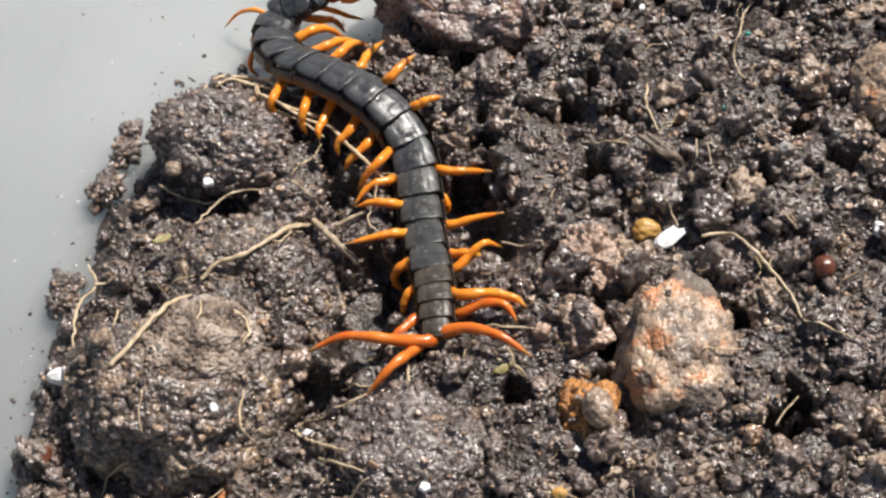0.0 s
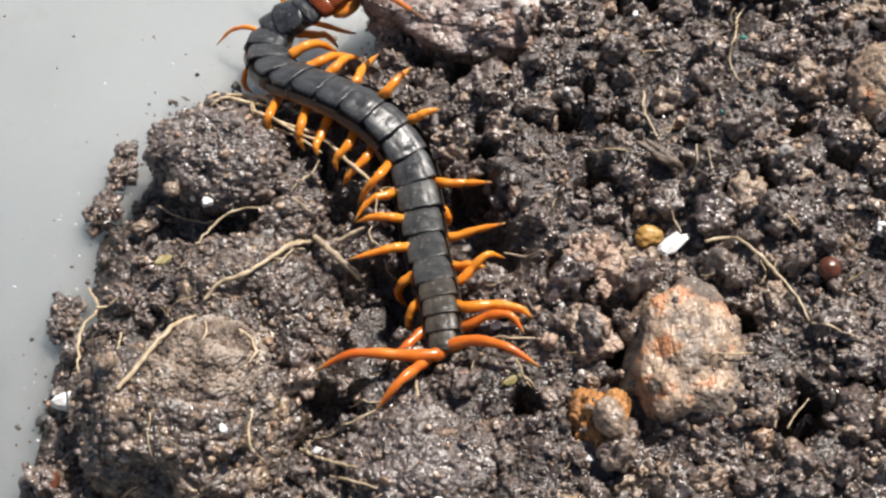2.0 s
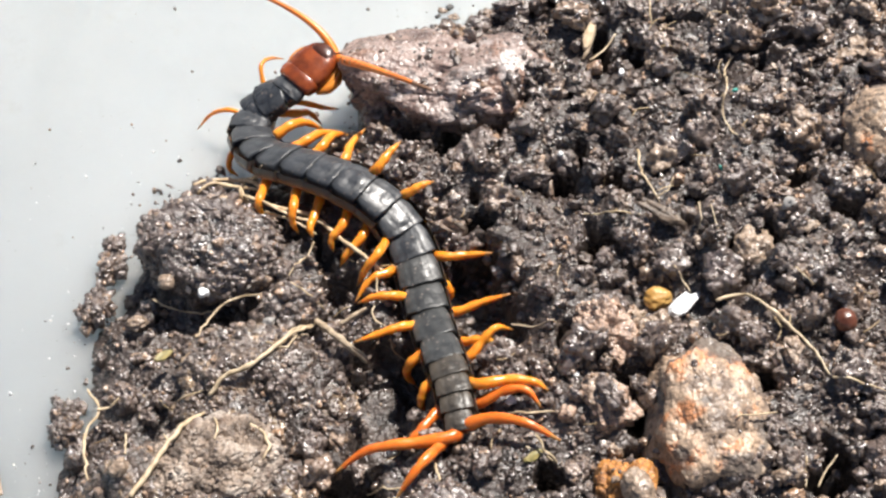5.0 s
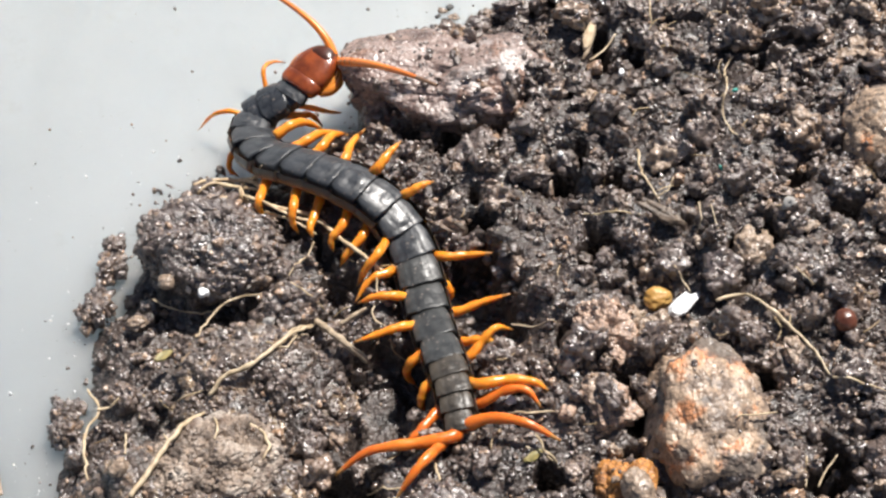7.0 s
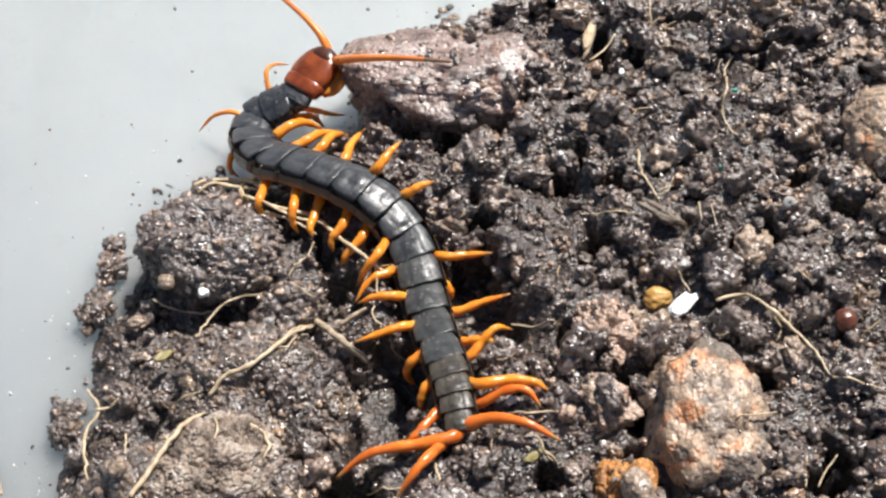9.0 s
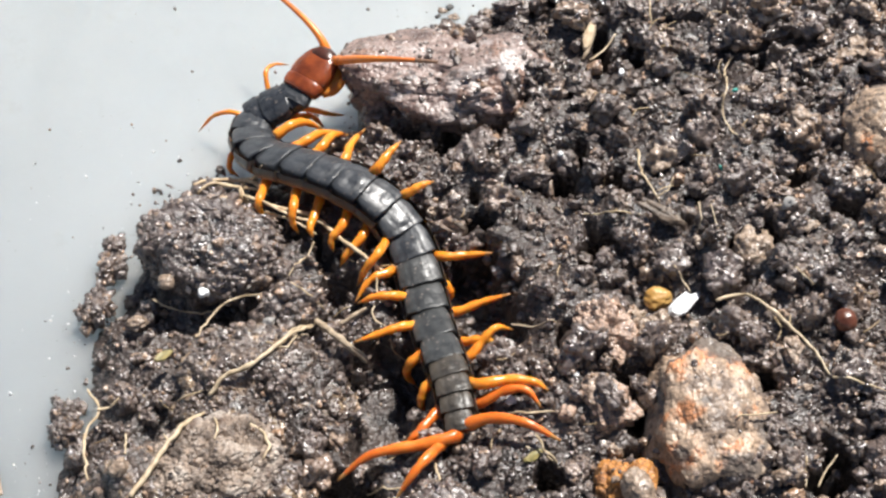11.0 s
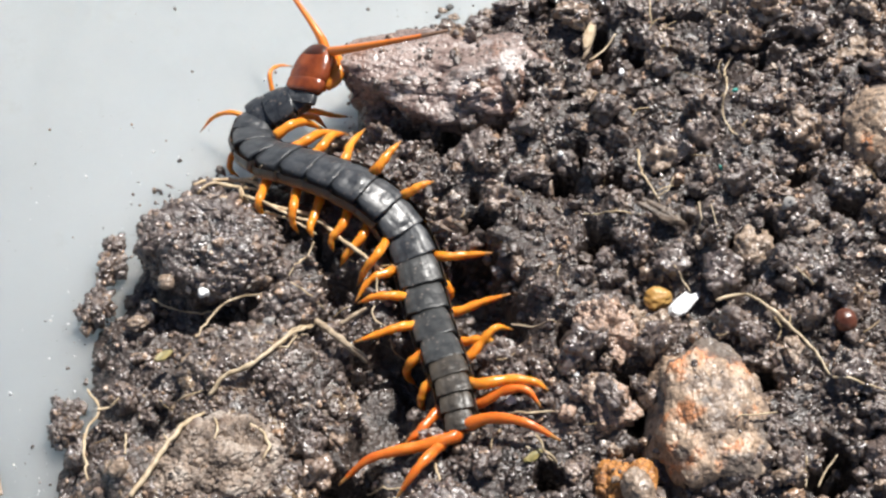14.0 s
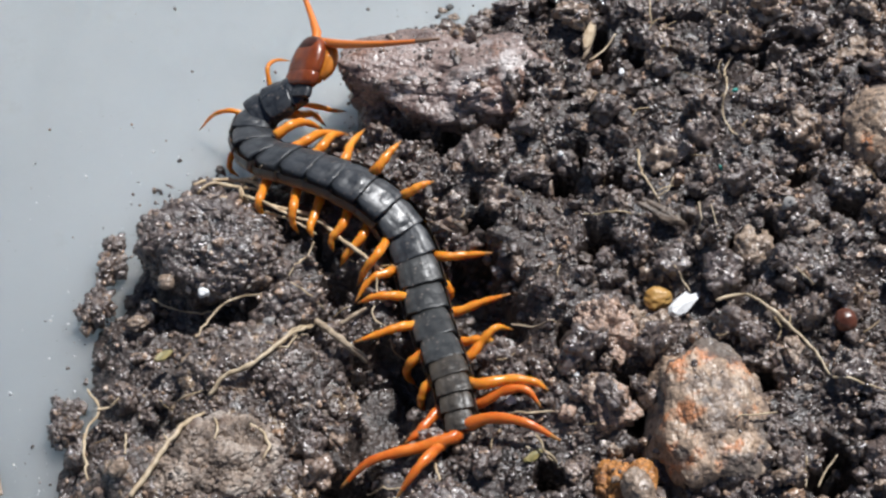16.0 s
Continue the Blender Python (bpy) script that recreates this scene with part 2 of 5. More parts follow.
def plastic_material():
    m, n, l, b = material("milky_plastic")
    co = n.new("ShaderNodeTexCoord").outputs["Object"]
    haze = noise_node(n, l, 9, 3, coords=co)
    base = ramp(n, l, haze.outputs["Fac"], [(0.35, (0.402, 0.436, 0.453)), (0.65, (0.438, 0.472, 0.489))]).outputs[0]
    smear = noise_node(n, l, 70, 6, 0.7, coords=co)
    dirt = ramp(n, l, smear.outputs["Fac"], [(0.60, grey(0)), (0.80, grey(0.30))]).outputs[0]
    base = mix(n, l, dirt, base, (0.34, 0.31, 0.28))
    l.new(base, b.inputs["Base Color"])
    r = ramp(n, l, smear.outputs["Fac"], [(0.4, grey(0.34)), (0.7, grey(0.55))])
    l.new(r.outputs[0], b.inputs["Roughness"])
    b.inputs["Subsurface Weight"].default_value, b.inputs["Subsurface Scale"].default_value = 1.0, 0.05
    b.inputs["Subsurface Radius"].default_value = (0.9, 1.0, 1.1)
    fine = noise_node(n, l, 260, 3, coords=co)
    bumps(n, l, b, [(haze.outputs["Fac"], 0.25, 0.003), (fine.outputs["Fac"], 0.12, 0.0003)])
    return m


PLASTIC = plastic_material()
CONCRETE = simple("concrete", (0.26, 0.25, 0.23), (0.36, 0.35, 0.32), 12, 0.8, 0.3, dist=0.002)


# ---- the centipede's line, which the soil leaves clear ----
# middle of each body ring in mm, from the neck to the tail, and its half width
SPINE = []


def ring(x, y, z, half):
    SPINE.append((Vector((x, y, z)) / 1000, half / 1000))


ring(-39.3, 54.2, 15.5, 4.7)
ring(-43.7, 52.6, 13.7, 5.5)
ring(-47.9, 51.5, 11.4, 5.7)
ring(-50.0, 48.0, 10.6, 6.0)
ring(-49.5, 42.0, 12.0, 6.2)
ring(-46.3, 34.9, 15.7, 6.3)
ring(-41.3, 30.1, 18.7, 6.4)
ring(-34.9, 26.2, 20.9, 6.4)
ring(-28.6, 22.7, 22.1, 6.5)
ring(-22.0, 18.8, 22.8, 6.5)
ring(-16.1, 14.7, 21.9, 6.4)
ring(-11.4, 10.0, 19.8, 6.2)
ring(-8.0, 3.7, 18.0, 6.0)
ring(-5.9, -3.6, 16.9, 5.9)
ring(-4.3, -11.3, 16.7, 5.7)
ring(-2.4, -20.2, 18.5, 5.4)
ring(-0.3, -28.8, 21.5, 5.2)
ring(1.3, -35.0, 23.7, 4.9)
ring(2.3, -40.2, 24.9, 4.6)
ring(3.0, -44.6, 25.1, 4.3)
ring(3.6, -48.7, 24.7, 3.7)
NECK = Vector((-37.2, 55.2, 16.6)) / 1000


def ring_pose(i):
    """The pose of ring i: x towards the head, z up."""
    p = SPINE[i][0]
    ahead = SPINE[i - 1][0] if i else NECK
    behind = SPINE[i + 1][0] if i + 1 < len(SPINE) else p * 2 - ahead
    x = (ahead - behind).normalized()
    lean = 0.30 if 5 <= i <= 10 else 0.18 if i in (4, 11) else 0.0
    up = Vector((-0.10, -0.08, 1)) + x.cross(Vector((0, 0, 1))).normalized() * lean
    y = up.cross(x).normalized()
    z = x.cross(y)
    return Matrix((x, y, z)).transposed().to_4x4(), (ahead - p).length / 2 + (p - behind).length / 2
from mathutils.bvhtree import BVHTree


# ---- shape helpers ----
def part(name, bm, mat, parent=None, label=""):
    me = bpy.data.meshes.new(name)
    bm.to_mesh(me)
    bm.free()
    return finish(name, me, mat, parent, label)


def finish(name, me, mat, parent=None, label=""):
    for mm in mat if isinstance(mat, (list, tuple)) else [mat]:
        me.materials.append(mm)
    me.shade_smooth()
    ob = new(name, me)
    if parent:
        ob.parent = parent
    if label:
        tagged(ob, label)
    return ob


def mesh_from(name, verts, faces):
    """A mesh from arrays; faces all triangles or all quads."""
    me = bpy.data.meshes.new(name)
    k = faces.shape[1]
    me.vertices.add(len(verts))
    me.vertices.foreach_set("co", np.ascontiguousarray(verts, np.float32).ravel())
    me.loops.add(faces.size)
    me.loops.foreach_set("vertex_index", np.ascontiguousarray(faces, np.int32).ravel())
    me.polygons.add(len(faces))
    me.polygons.foreach_set("loop_start", np.arange(0, faces.size, k, dtype=np.int32))
    me.update(calc_edges=True)
    return me


def scatter_hash(i, j, k, seed):
    h = (i.astype(np.int64) * 374761393 + j.astype(np.int64) * 668265263 + k.astype(np.int64) * 2147483647 + seed * 974634777) & 0xFFFFFFFF
    h = ((h ^ (h >> 13)) * 1274126177) & 0xFFFFFFFF
    h = ((h ^ (h >> 16)) * 2246822519) & 0xFFFFFFFF
    return ((h ^ (h >> 15)) & 0xFFFFFF) / float(0xFFFFFF)


def value_noise(p, seed=0):
    """Smooth lattice noise, 0 to 1, of an (n, 3) array."""
    c = np.floor(p).astype(np.int64)
    f = p - c
    f = f * f * (3 - 2 * f)
    out = 0
    for dx in (0, 1):
        for dy in (0, 1):
            for dz in (0, 1):
                w = (f[:, 0] if dx else 1 - f[:, 0]) * (f[:, 1] if dy else 1 - f[:, 1]) * (f[:, 2] if dz else 1 - f[:, 2])
                out = out + w * scatter_hash(c[:, 0] + dx, c[:, 1] + dy, c[:, 2] + dz, seed)
    return out


def fbm(p, octaves=4, seed=0):
    return sum(value_noise(p * 2 ** o + 17.3 * o, seed + o) / 2 ** o for o in range(octaves)) / (2 - 0.5 ** (octaves - 1))


def lumps(p, seed=0, flat=False):
    """Rounded grains packed side by side: 1 on a grain's top, 0 in the joints."""
    c = np.floor(p).astype(np.int64)
    best = np.full(len(p), 9.0)
    for dx in (-1, 0, 1):
        for dy in (-1, 0, 1):
            for dz in ((0,) if flat else (-1, 0, 1)):
                q = c + np.array((dx, dy, dz))
                s = [scatter_hash(q[:, 0], q[:, 1], q[:, 2], seed + 31 * a) for a in range(3)]
                d = sum((q[:, a] + s[a] - p[:, a]) ** 2 for a in ((0, 1) if flat else (0, 1, 2)))
                best = np.minimum(best, d)
    return np.sqrt(np.clip(1 - best / 0.9, 0, 1))


def ico(levels):
    bm = bmesh.new()
    bmesh.ops.create_icosphere(bm, subdivisions=levels, radius=1)
    v = np.array([x.co[:] for x in bm.verts])
    f = np.array([[x.index for x in y.verts] for y in bm.faces])
    bm.free()
    return v, f


ICO = {k: ico(k) for k in (2, 3, 4, 6, 7)}


def lumpy(levels, seed, big=0.28, grains=0.16, grain_size=3.2, fine=0.06, square=1.0, taper=0.0, shear=0.0, bites=0.0):
    """A unit clod: broad dents, packed grains and fine roughness on a ball, or on a squarer block."""
    v, f = ICO[levels]
    if square < 1:
        v = np.sign(v) * np.abs(v) ** square
    r = 1 + big * 2 * (fbm(v * 1.3 + seed * 7.1, 3, seed) - 0.5)
    if levels > 2:
        r = r + grains * (lumps(v * grain_size + seed * 3.7, seed) - 0.6)
    if levels > 3:
        r = r + fine * (lumps(v * grain_size * 2.6 + seed, seed + 5) - 0.6)
    if levels > 5:
        r = r + fine * 0.7 * (lumps(v * grain_size * 5.5 + seed, seed + 9) - 0.6)
    if bites:
        r = r - bites * lumps(v * 1.7 + seed * 1.9, seed + 21) ** 3
    v = v * r[:, None]
    v[:, 0] = v[:, 0] * (1 - taper * v[:, 1]) + shear * v[:, 1]
    return v, f


def tube(points, radii, sides=8, caps=True, steps=5):
    """A bmesh tube along a smooth curve through points; radii run along it."""
    pts = [Vector(p) for p in points]
    ext = [pts[0] * 2 - pts[1]] + pts + [pts[-1] * 2 - pts[-2]]
    line = []
    for i in range(1, len(ext) - 2):
        a, b, c, d = ext[i - 1:i + 3]
        for s in range(steps):
            t = s / steps
            line.append(0.5 * ((2 * b) + (c - a) * t + (2 * a - 5 * b + 4 * c - d) * t * t + (3 * b - a - 3 * c + d) * t ** 3))
    line.append(pts[-1])
    bm = bmesh.new()
    rings = []
    side = None
    for i, p in enumerate(line):
        way = (line[min(i + 1, len(line) - 1)] - line[max(i - 1, 0)]).normalized()
        if side is None:
            side = way.orthogonal().normalized()
        side = (side - way * side.dot(way)).normalized()
        up = way.cross(side)
        at = i / (len(line) - 1) * (len(radii) - 1)
        k = min(int(at), len(radii) - 2) if len(radii) > 1 else 0
        r = radii[k] + (radii[min(k + 1, len(radii) - 1)] - radii[k]) * (at - k)
        rings.append([bm.verts.new(p + (side * math.cos(a) + up * math.sin(a)) * r) for a in (2 * math.pi * j / sides for j in range(sides))])
    for a, b in zip(rings, rings[1:]):
        for j in range(sides):
            bm.faces.new((a[j], a[(j + 1) % sides], b[(j + 1) % sides], b[j]))
    if caps:
        bm.faces.new(rings[0][::-1])
        bm.faces.new(rings[-1])
    return bm


# ---- ground and tub ----
def slab(x0, x1, y0, y1, z0, z1, bevel=0.0):
    bm = bmesh.new()
    bmesh.ops.create_cube(bm, size=1)
    for v in bm.verts:
        v.co = Vector(((x0 + x1) / 2 + v.co.x * (x1 - x0), (y0 + y1) / 2 + v.co.y * (y1 - y0), (z0 + z1) / 2 + v.co.z * (z1 - z0)))
    if bevel:
        bmesh.ops.bevel(bm, geom=bm.edges[:], offset=bevel, segments=2, affect="EDGES")
    return bm


ground = part("ground", slab(-80, 80, -80, 80, -0.2, -0.012), CONCRETE)
tagged(ground, "plain grey concrete ground under the tub", "ground", kind="structure")


def plastic_tub():
    x0, x1, y0, y1, high = -0.21, 0.225, -0.19, 0.195, 0.075
    tub = new("plastic_tub")
    tagged(tub, "milky white plastic tub with soil crumbs on its floor", "tub")
    part("tub_floor", slab(x0, x1, y0, y1, -0.012, 0.0), PLASTIC, tub)
    w = 0.0025
    for a in ((x0 - w, x0, y0 - w, y1 + w), (x1, x1 + w, y0 - w, y1 + w), (x0, x1, y0 - w, y0), (x0, x1, y1, y1 + w)):
        part("tub_wall", slab(*a, -0.012, high, 0.0006), PLASTIC, tub)
    return tub


plastic_tub()

# ---- soil heap ----
# outline of the heap on the tub's floor, in mm, from its near end round the free side to the far end
EDGE = [(-88, -130), (-89.6, -55.8), (-89.5, -46.0), (-85.8, -40.4), (-83.2, -35.8), (-84.0, -28.9), (-85.8, -21.0), (-86.5, -12.9), (-86.0, -8.5), (-80.8, -5.4), (-80.0, 0.5),
        (-77.0, 5.7), (-77.6, 12.7), (-75.6, 18.0), (-73.4, 25.3), (-70.0, 29.5), (-62.4, 34.8), (-52.9, 37.9), (-38.5, 45.6), (-21.9, 49.0), (-24.0, 62.0), (-18.0, 74.2),
        (4.0, 86.0), (18.6, 92.4), (26.9, 100.2), (39.1, 116.2), (60, 190)]


def inside(x, y):
    """Signed distance in metres from the heap's outline, positive in the heap."""
    best, sign = np.full(x.shape, 9.0), np.full(x.shape, False)
    loop = [(a / 1000, b / 1000) for a, b in EDGE] + [(0.3, 0.3), (0.3, -0.2), (-0.088, -0.2)]
    for (ax, ay), (bx, by) in zip(loop, loop[1:] + loop[:1]):
        t = np.clip(((x - ax) * (bx - ax) + (y - ay) * (by - ay)) / ((bx - ax) ** 2 + (by - ay) ** 2), 0, 1)
        best = np.minimum(best, np.hypot(x - ax - t * (bx - ax), y - ay - t * (by - ay)))
        if by != ay:
            cross = ((ay > y) != (by > y)) & (x < (bx - ax) * (y - ay) / (by - ay) + ax)
            sign ^= cross
    return np.where(sign, best, -best)


# hollows and swells: x, y, radius, height in mm
SWELLS = [(18, -22, 8, -7), (2, 36, 12, -4), (-24, -6, 9, -5), (-26, -66, 6, -12), (28, 8, 10, -3), (47, -14, 9, -5),
          (44, 54, 13, -4), (78, -12, 14, 5), (70, 20, 16, 3), (-6, -62, 12, 2), (-60, -14, 9, -6), (-30, -15, 7, -6), (-64, -44, 8, -5), (86, 50, 10, -4), (60, -20, 8, -4), (100, -20, 9, -5), (24, 24, 8, -5), (66, 46, 8, -5), (92, -60, 9, -5)]


# deep gaps between lumps: x, y, radius in mm
GAPS = []


def hollow(x, y, r):
    GAPS.append((x, y, r))


hollow(6, -3, 5.5)
hollow(9, -9, 7.5)
hollow(10.5, -15, 7)
hollow(8, -22, 5)
hollow(-12.5, -31, 9.5)
hollow(-13.5, -40, 9)
hollow(-35, 11, 3.2)
hollow(-29.5, 5.5, 3.4)
hollow(-25, -1.5, 3.4)
hollow(-21, -8, 3)
# these two are shaped in to darken the ground in the body's shadow
hollow(-16, -47, 6.5)
hollow(-17.5, -36, 7.5)
hollow(-9, 40, 4)
hollow(1, 40, 4.4)
hollow(10, 41, 4.2)
hollow(18, 42, 3.6)
hollow(-53.5, -8, 5)
hollow(-46, -13, 4)
hollow(-34.7, -66, 7)
hollow(-20, -60, 5)
hollow(-11.7, -49, 4.5)
hollow(40, 64, 3)
hollow(41, 58, 3)
hollow(50, 60, 3.3)
hollow(65, 69, 2.4)
hollow(33, 28, 3)
hollow(80, 48, 2)
hollow(89, 37, 3.3)
hollow(103, 42, 1.6)
hollow(100, 22, 2.7)
hollow(94, 17, 2.1)
hollow(30, 20, 3)
hollow(40, 17, 3.3)
hollow(37, -1, 4.6)
hollow(45, 12, 2.4)
hollow(60, 4, 3.3)
hollow(70, -12, 3.5)
hollow(83, 11, 3.3)
hollow(74, -6, 2.1)
hollow(65, -34, 2.1)
hollow(69, -43, 3)
hollow(44, -39, 3)
hollow(43, -49, 3.3)
hollow(42, -59, 2.7)
hollow(29, -27, 2.7)
hollow(82, -69, 4.6)
hollow(83, -61, 3)
hollow(70, -64, 2.1)
hollow(24, -62, 3)
hollow(93, 0, 2.7)
hollow(100, -9, 2.1)
hollow(8, 8, 2.7)
hollow(9, 15, 2.1)
hollow(-42, 18, 3.3)
hollow(-39, 10, 2.7)
hollow(-71, -2, 3.4)
hollow(-66, -6, 4)
hollow(-59, -9, 4.4)
hollow(-50, -9, 4)
hollow(-76, -17, 1.8)
hollow(-70, -44, 3.7)
hollow(-65, -46, 2.7)
hollow(-54, -42, 2.1)
hollow(-41, -38, 2.1)
hollow(22, -41, 1.8)
hollow(18, -33, 2.1)


def in_gap(x, y):
    """0 outside the gaps, 1 in their depth."""
    out = np.zeros_like(x)
    p = np.stack((x, y, np.zeros_like(x)), 1)
    x = x + 0.011 * (fbm(p * 210, 4, 61) - 0.5)
    y = y + 0.011 * (fbm(p * 210, 4, 67) - 0.5)
    for gx, gy, r in GAPS:
        out = np.maximum(out, np.exp(-(((x - gx / 1000) ** 2 + (y - gy / 1000) ** 2) / (r / 1000) ** 2) ** 2.2))
    return out


def soil_height(x, y):
    d = inside(x, y)
    p = np.stack((x, y, np.zeros_like(x)), 1)
    d = d + 0.004 * (fbm(p * 260, 3, 40) - 0.5)
    top = 0.0185 + 0.19 * x
    for sx, sy, r, h in SWELLS:
        top = top + h / 1000 * np.exp(-((x - sx / 1000) ** 2 + (y - sy / 1000) ** 2) / (r / 1000) ** 2)
    top = np.maximum(top, 0.003)
    for (p0, half), (p1, _) in zip(SPINE, SPINE[1:]):
        for k in (0.0, 0.5):
            q = p0.lerp(p1, k)
            top = np.minimum(top, q.z - 0.0062 + np.clip(np.hypot(x - q.x, y - q.y) - half, 0, 1) * 0.9)
    top = np.maximum(top - 0.022 * in_gap(x, y), 0.0015)
    rim = 1 - np.exp(-np.clip(d, 0, 1) / 0.007)
    rough = 0.0075 * (fbm(p * 70, 3, 3) - 0.5) + 0.0035 * (lumps(p * 120, 11, True) - 0.5) + 0.0016 * (lumps(p * 330, 12, True) - 0.5)
    return np.where(d > 0, top * rim + rough * rim, -0.002 + np.clip(d, -0.01, 0) * 0.3)


def soil_bed():
    xs, ys = np.arange(-0.105, 0.2, 0.0009), np.arange(-0.155, 0.185, 0.0009)
    gx, gy = np.meshgrid(xs, ys)
    z = soil_height(gx.ravel(), gy.ravel())
    v = np.stack((gx.ravel(), gy.ravel(), z), 1)
    nx, ny = len(xs), len(ys)
    i = (np.arange(ny - 1)[:, None] * nx + np.arange(nx - 1)).ravel()
    f = np.stack((i, i + 1, i + nx + 1, i + nx), 1)
    f = f[v[f][:, :, 2].max(1) > -0.0015]
    ob = finish("soil", mesh_from("soil", v, f), SHADED_SOIL)
    return tagged(ob, "heap of damp dark brown potting soil in the tub", "soil", kind="structure")


soil_bed()


# where legs and roots lie on the soil: large clumps leave these lines free, in mm
LINES = []


def leave_free(*points):
    LINES.extend(zip(points, points[1:]))


leave_free((5, -50), (11, -50), (18, -52), (26, -56))
leave_free((2, -53), (-10, -56), (-24, -62))
leave_free((0, -53), (-5, -60), (-11, -67))
leave_free((6, -40), (15, -40), (24, -43))
leave_free((5, -44), (18, -42), (22, -47))
leave_free((1, -13), (9, -13), (17, -11))
leave_free((0, 0), (12, 0))
leave_free((5, -29), (9, -26), (17, -21))
leave_free((-16, 22), (-10, 29))
leave_free((-9, 16), (-2, 19))
leave_free((61, -23), (67, -21), (71, -28), (77, -33), (81, -39), (84, -46))
leave_free((73, 52), (69, 36), (68, 30), (72, 18))
leave_free((48, 25), (48, 18), (50, 12), (52, 6))
leave_free((28, 12), (36, 7), (40, 4.5), (47, 5))
leave_free((45, 66), (38, 58))
leave_free((50, -17), (58, -24))
leave_free((-51, 23), (-40, 15), (-32, 13), (-25, 6), (-18, -1), (-12, -5))
leave_free((-46, 18), (-36, 9), (-27, 3), (-21, -10), (-21, -24))
leave_free((-85, -28), (-81, -36), (-81, -47), (-77, -62))


def off_lines(x, y):
    """Distance in metres to the nearest such line."""
    best = np.full(x.shape, 9.0)
    for (ax, ay), (bx, by) in LINES:
        ax, ay, bx, by = ax / 1000, ay / 1000, bx / 1000, by / 1000
        t = np.clip(((x - ax) * (bx - ax) + (y - ay) * (by - ay)) / ((bx - ax) ** 2 + (by - ay) ** 2), 0, 1)
        best = np.minimum(best, np.hypot(x - ax - t * (bx - ax), y - ay - t * (by - ay)))
    return best


def turn_matrices(k, rng):
    q = rng.normal(size=(k, 4))
    q /= np.linalg.norm(q, axis=1)[:, None]
    w, x, y, z = q.T
    return np.stack((np.stack((1 - 2 * (y * y + z * z), 2 * (x * y - z * w), 2 * (x * z + y * w)), 1),
                     np.stack((2 * (x * y + z * w), 1 - 2 * (x * x + z * z), 2 * (y * z - x * w)), 1),
                     np.stack((2 * (x * z - y * w), 2 * (y * z + x * w), 1 - 2 * (x * x + y * y)), 1)), 1)


def crumbs(name, label, count, levels, r0, r1, seed, box, floor_only=False, mat=None, sink=0.35, reach=0.009, stray=0.012, single=9.0, lie=None, walls=False):
    """Very many crumbs scattered over the heap, joined into one object; those with a radius over single are things of their own."""
    rng = np.random.default_rng(seed)
    shapes = [lumpy(levels, seed * 20 + k, 0.66, 0.28, 2.3, 0.16, bites=0.4) for k in range(12)]
    x = rng.uniform(box[0], box[1], count * 6)
    y = rng.uniform(box[2], box[3], count * 6)
    d = inside(x, y)
    if floor_only:
        keep = (d < 0.0) & (rng.uniform(size=len(d)) < np.exp(d / reach) * 0.9 + stray)
    else:
        deep = in_gap(x, y)
        keep = (d > 0.0012) & ((deep > 0.12) & (deep < 0.93) if walls else deep < 0.35)
    x, y = x[keep][:count], y[keep][:count]
    count = len(x)
    r = r0 * (r1 / r0) ** (rng.uniform(size=count) ** (3.0 if floor_only else 1.7))
    clear = np.full(count, True)
    for p, half in SPINE:
        clear &= np.hypot(x - p.x, y - p.y) > half * 0.9 + r
    clear &= (r < 0.0013) | (off_lines(x, y) > r * 0.95)
    x, y, r = x[clear], y[clear], r[clear]
    count = len(x)
    z = (np.zeros(count) if floor_only else soil_height(x, y)) + r * (rng.uniform(-sink, 0.7, count) if not floor_only else 0.45)
    if lie:
        for k in range(count):
            hit = lie.ray_cast(Vector((x[k], y[k], 0.2)), Vector((0, 0, -1)))[0]
            if hit:
                z[k] = hit.z + r[k] * rng.uniform(0.0, 0.5)
    turns = turn_matrices(count, rng)
    size = r[:, None] * rng.uniform(0.62, 1.3, (count, 3))
    meshes = {}
    vs, fs, at = [], [], 0
    for k in range(count):
        v, f = shapes[k % 12]
        if r[k] > single:
            if k % 12 not in meshes:
                meshes[k % 12] = mesh_from(name, v * 0.0042, f)
                meshes[k % 12].materials.append(mat)
                meshes[k % 12].shade_smooth()
            ob = new(name, meshes[k % 12])
            m = Matrix(turns[k].tolist()).to_4x4()
            m.translation = (x[k], y[k], z[k])
            ob.matrix_world = m @ Matrix.Diagonal((*(size[k] / 0.0042).tolist(), 1))
            tagged(ob, label, "soil clump", "soil clumps on the heap")
            continue
        vs.append((v * size[k]) @ turns[k].T + (x[k], y[k], z[k]))
        fs.append(f + at)
        at += len(v)
    ob = finish(name, mesh_from(name, np.concatenate(vs), np.concatenate(fs)), mat or CRUMB)
    return tagged(ob, label, "soil", kind="stuff")


VIEW = (-0.1, 0.125, -0.105, 0.125)
crumbs("soil_clump", "dark crumbly clump of damp soil on the heap", 680, 4, 0.0022, 0.0052, 1, VIEW, mat=CLUMP, sink=0.15, single=0.0033)
crumbs("soil_crumb", "small dark crumbs of damp soil on the heap", 2100, 3, 0.0010, 0.0026, 2, VIEW)
crumbs("tan_crumb", "dry tan crumbs scattered on the damp soil", 130, 4, 0.0010, 0.0034, 14, (0.03, 0.125, -0.105, 0.125), mat=TANSTONE, sink=0.1)
crumbs("ochre_crumb", "ochre crumbs scattered on the damp soil", 70, 3, 0.0007, 0.0020, 15, VIEW, mat=PINK, sink=0.1)
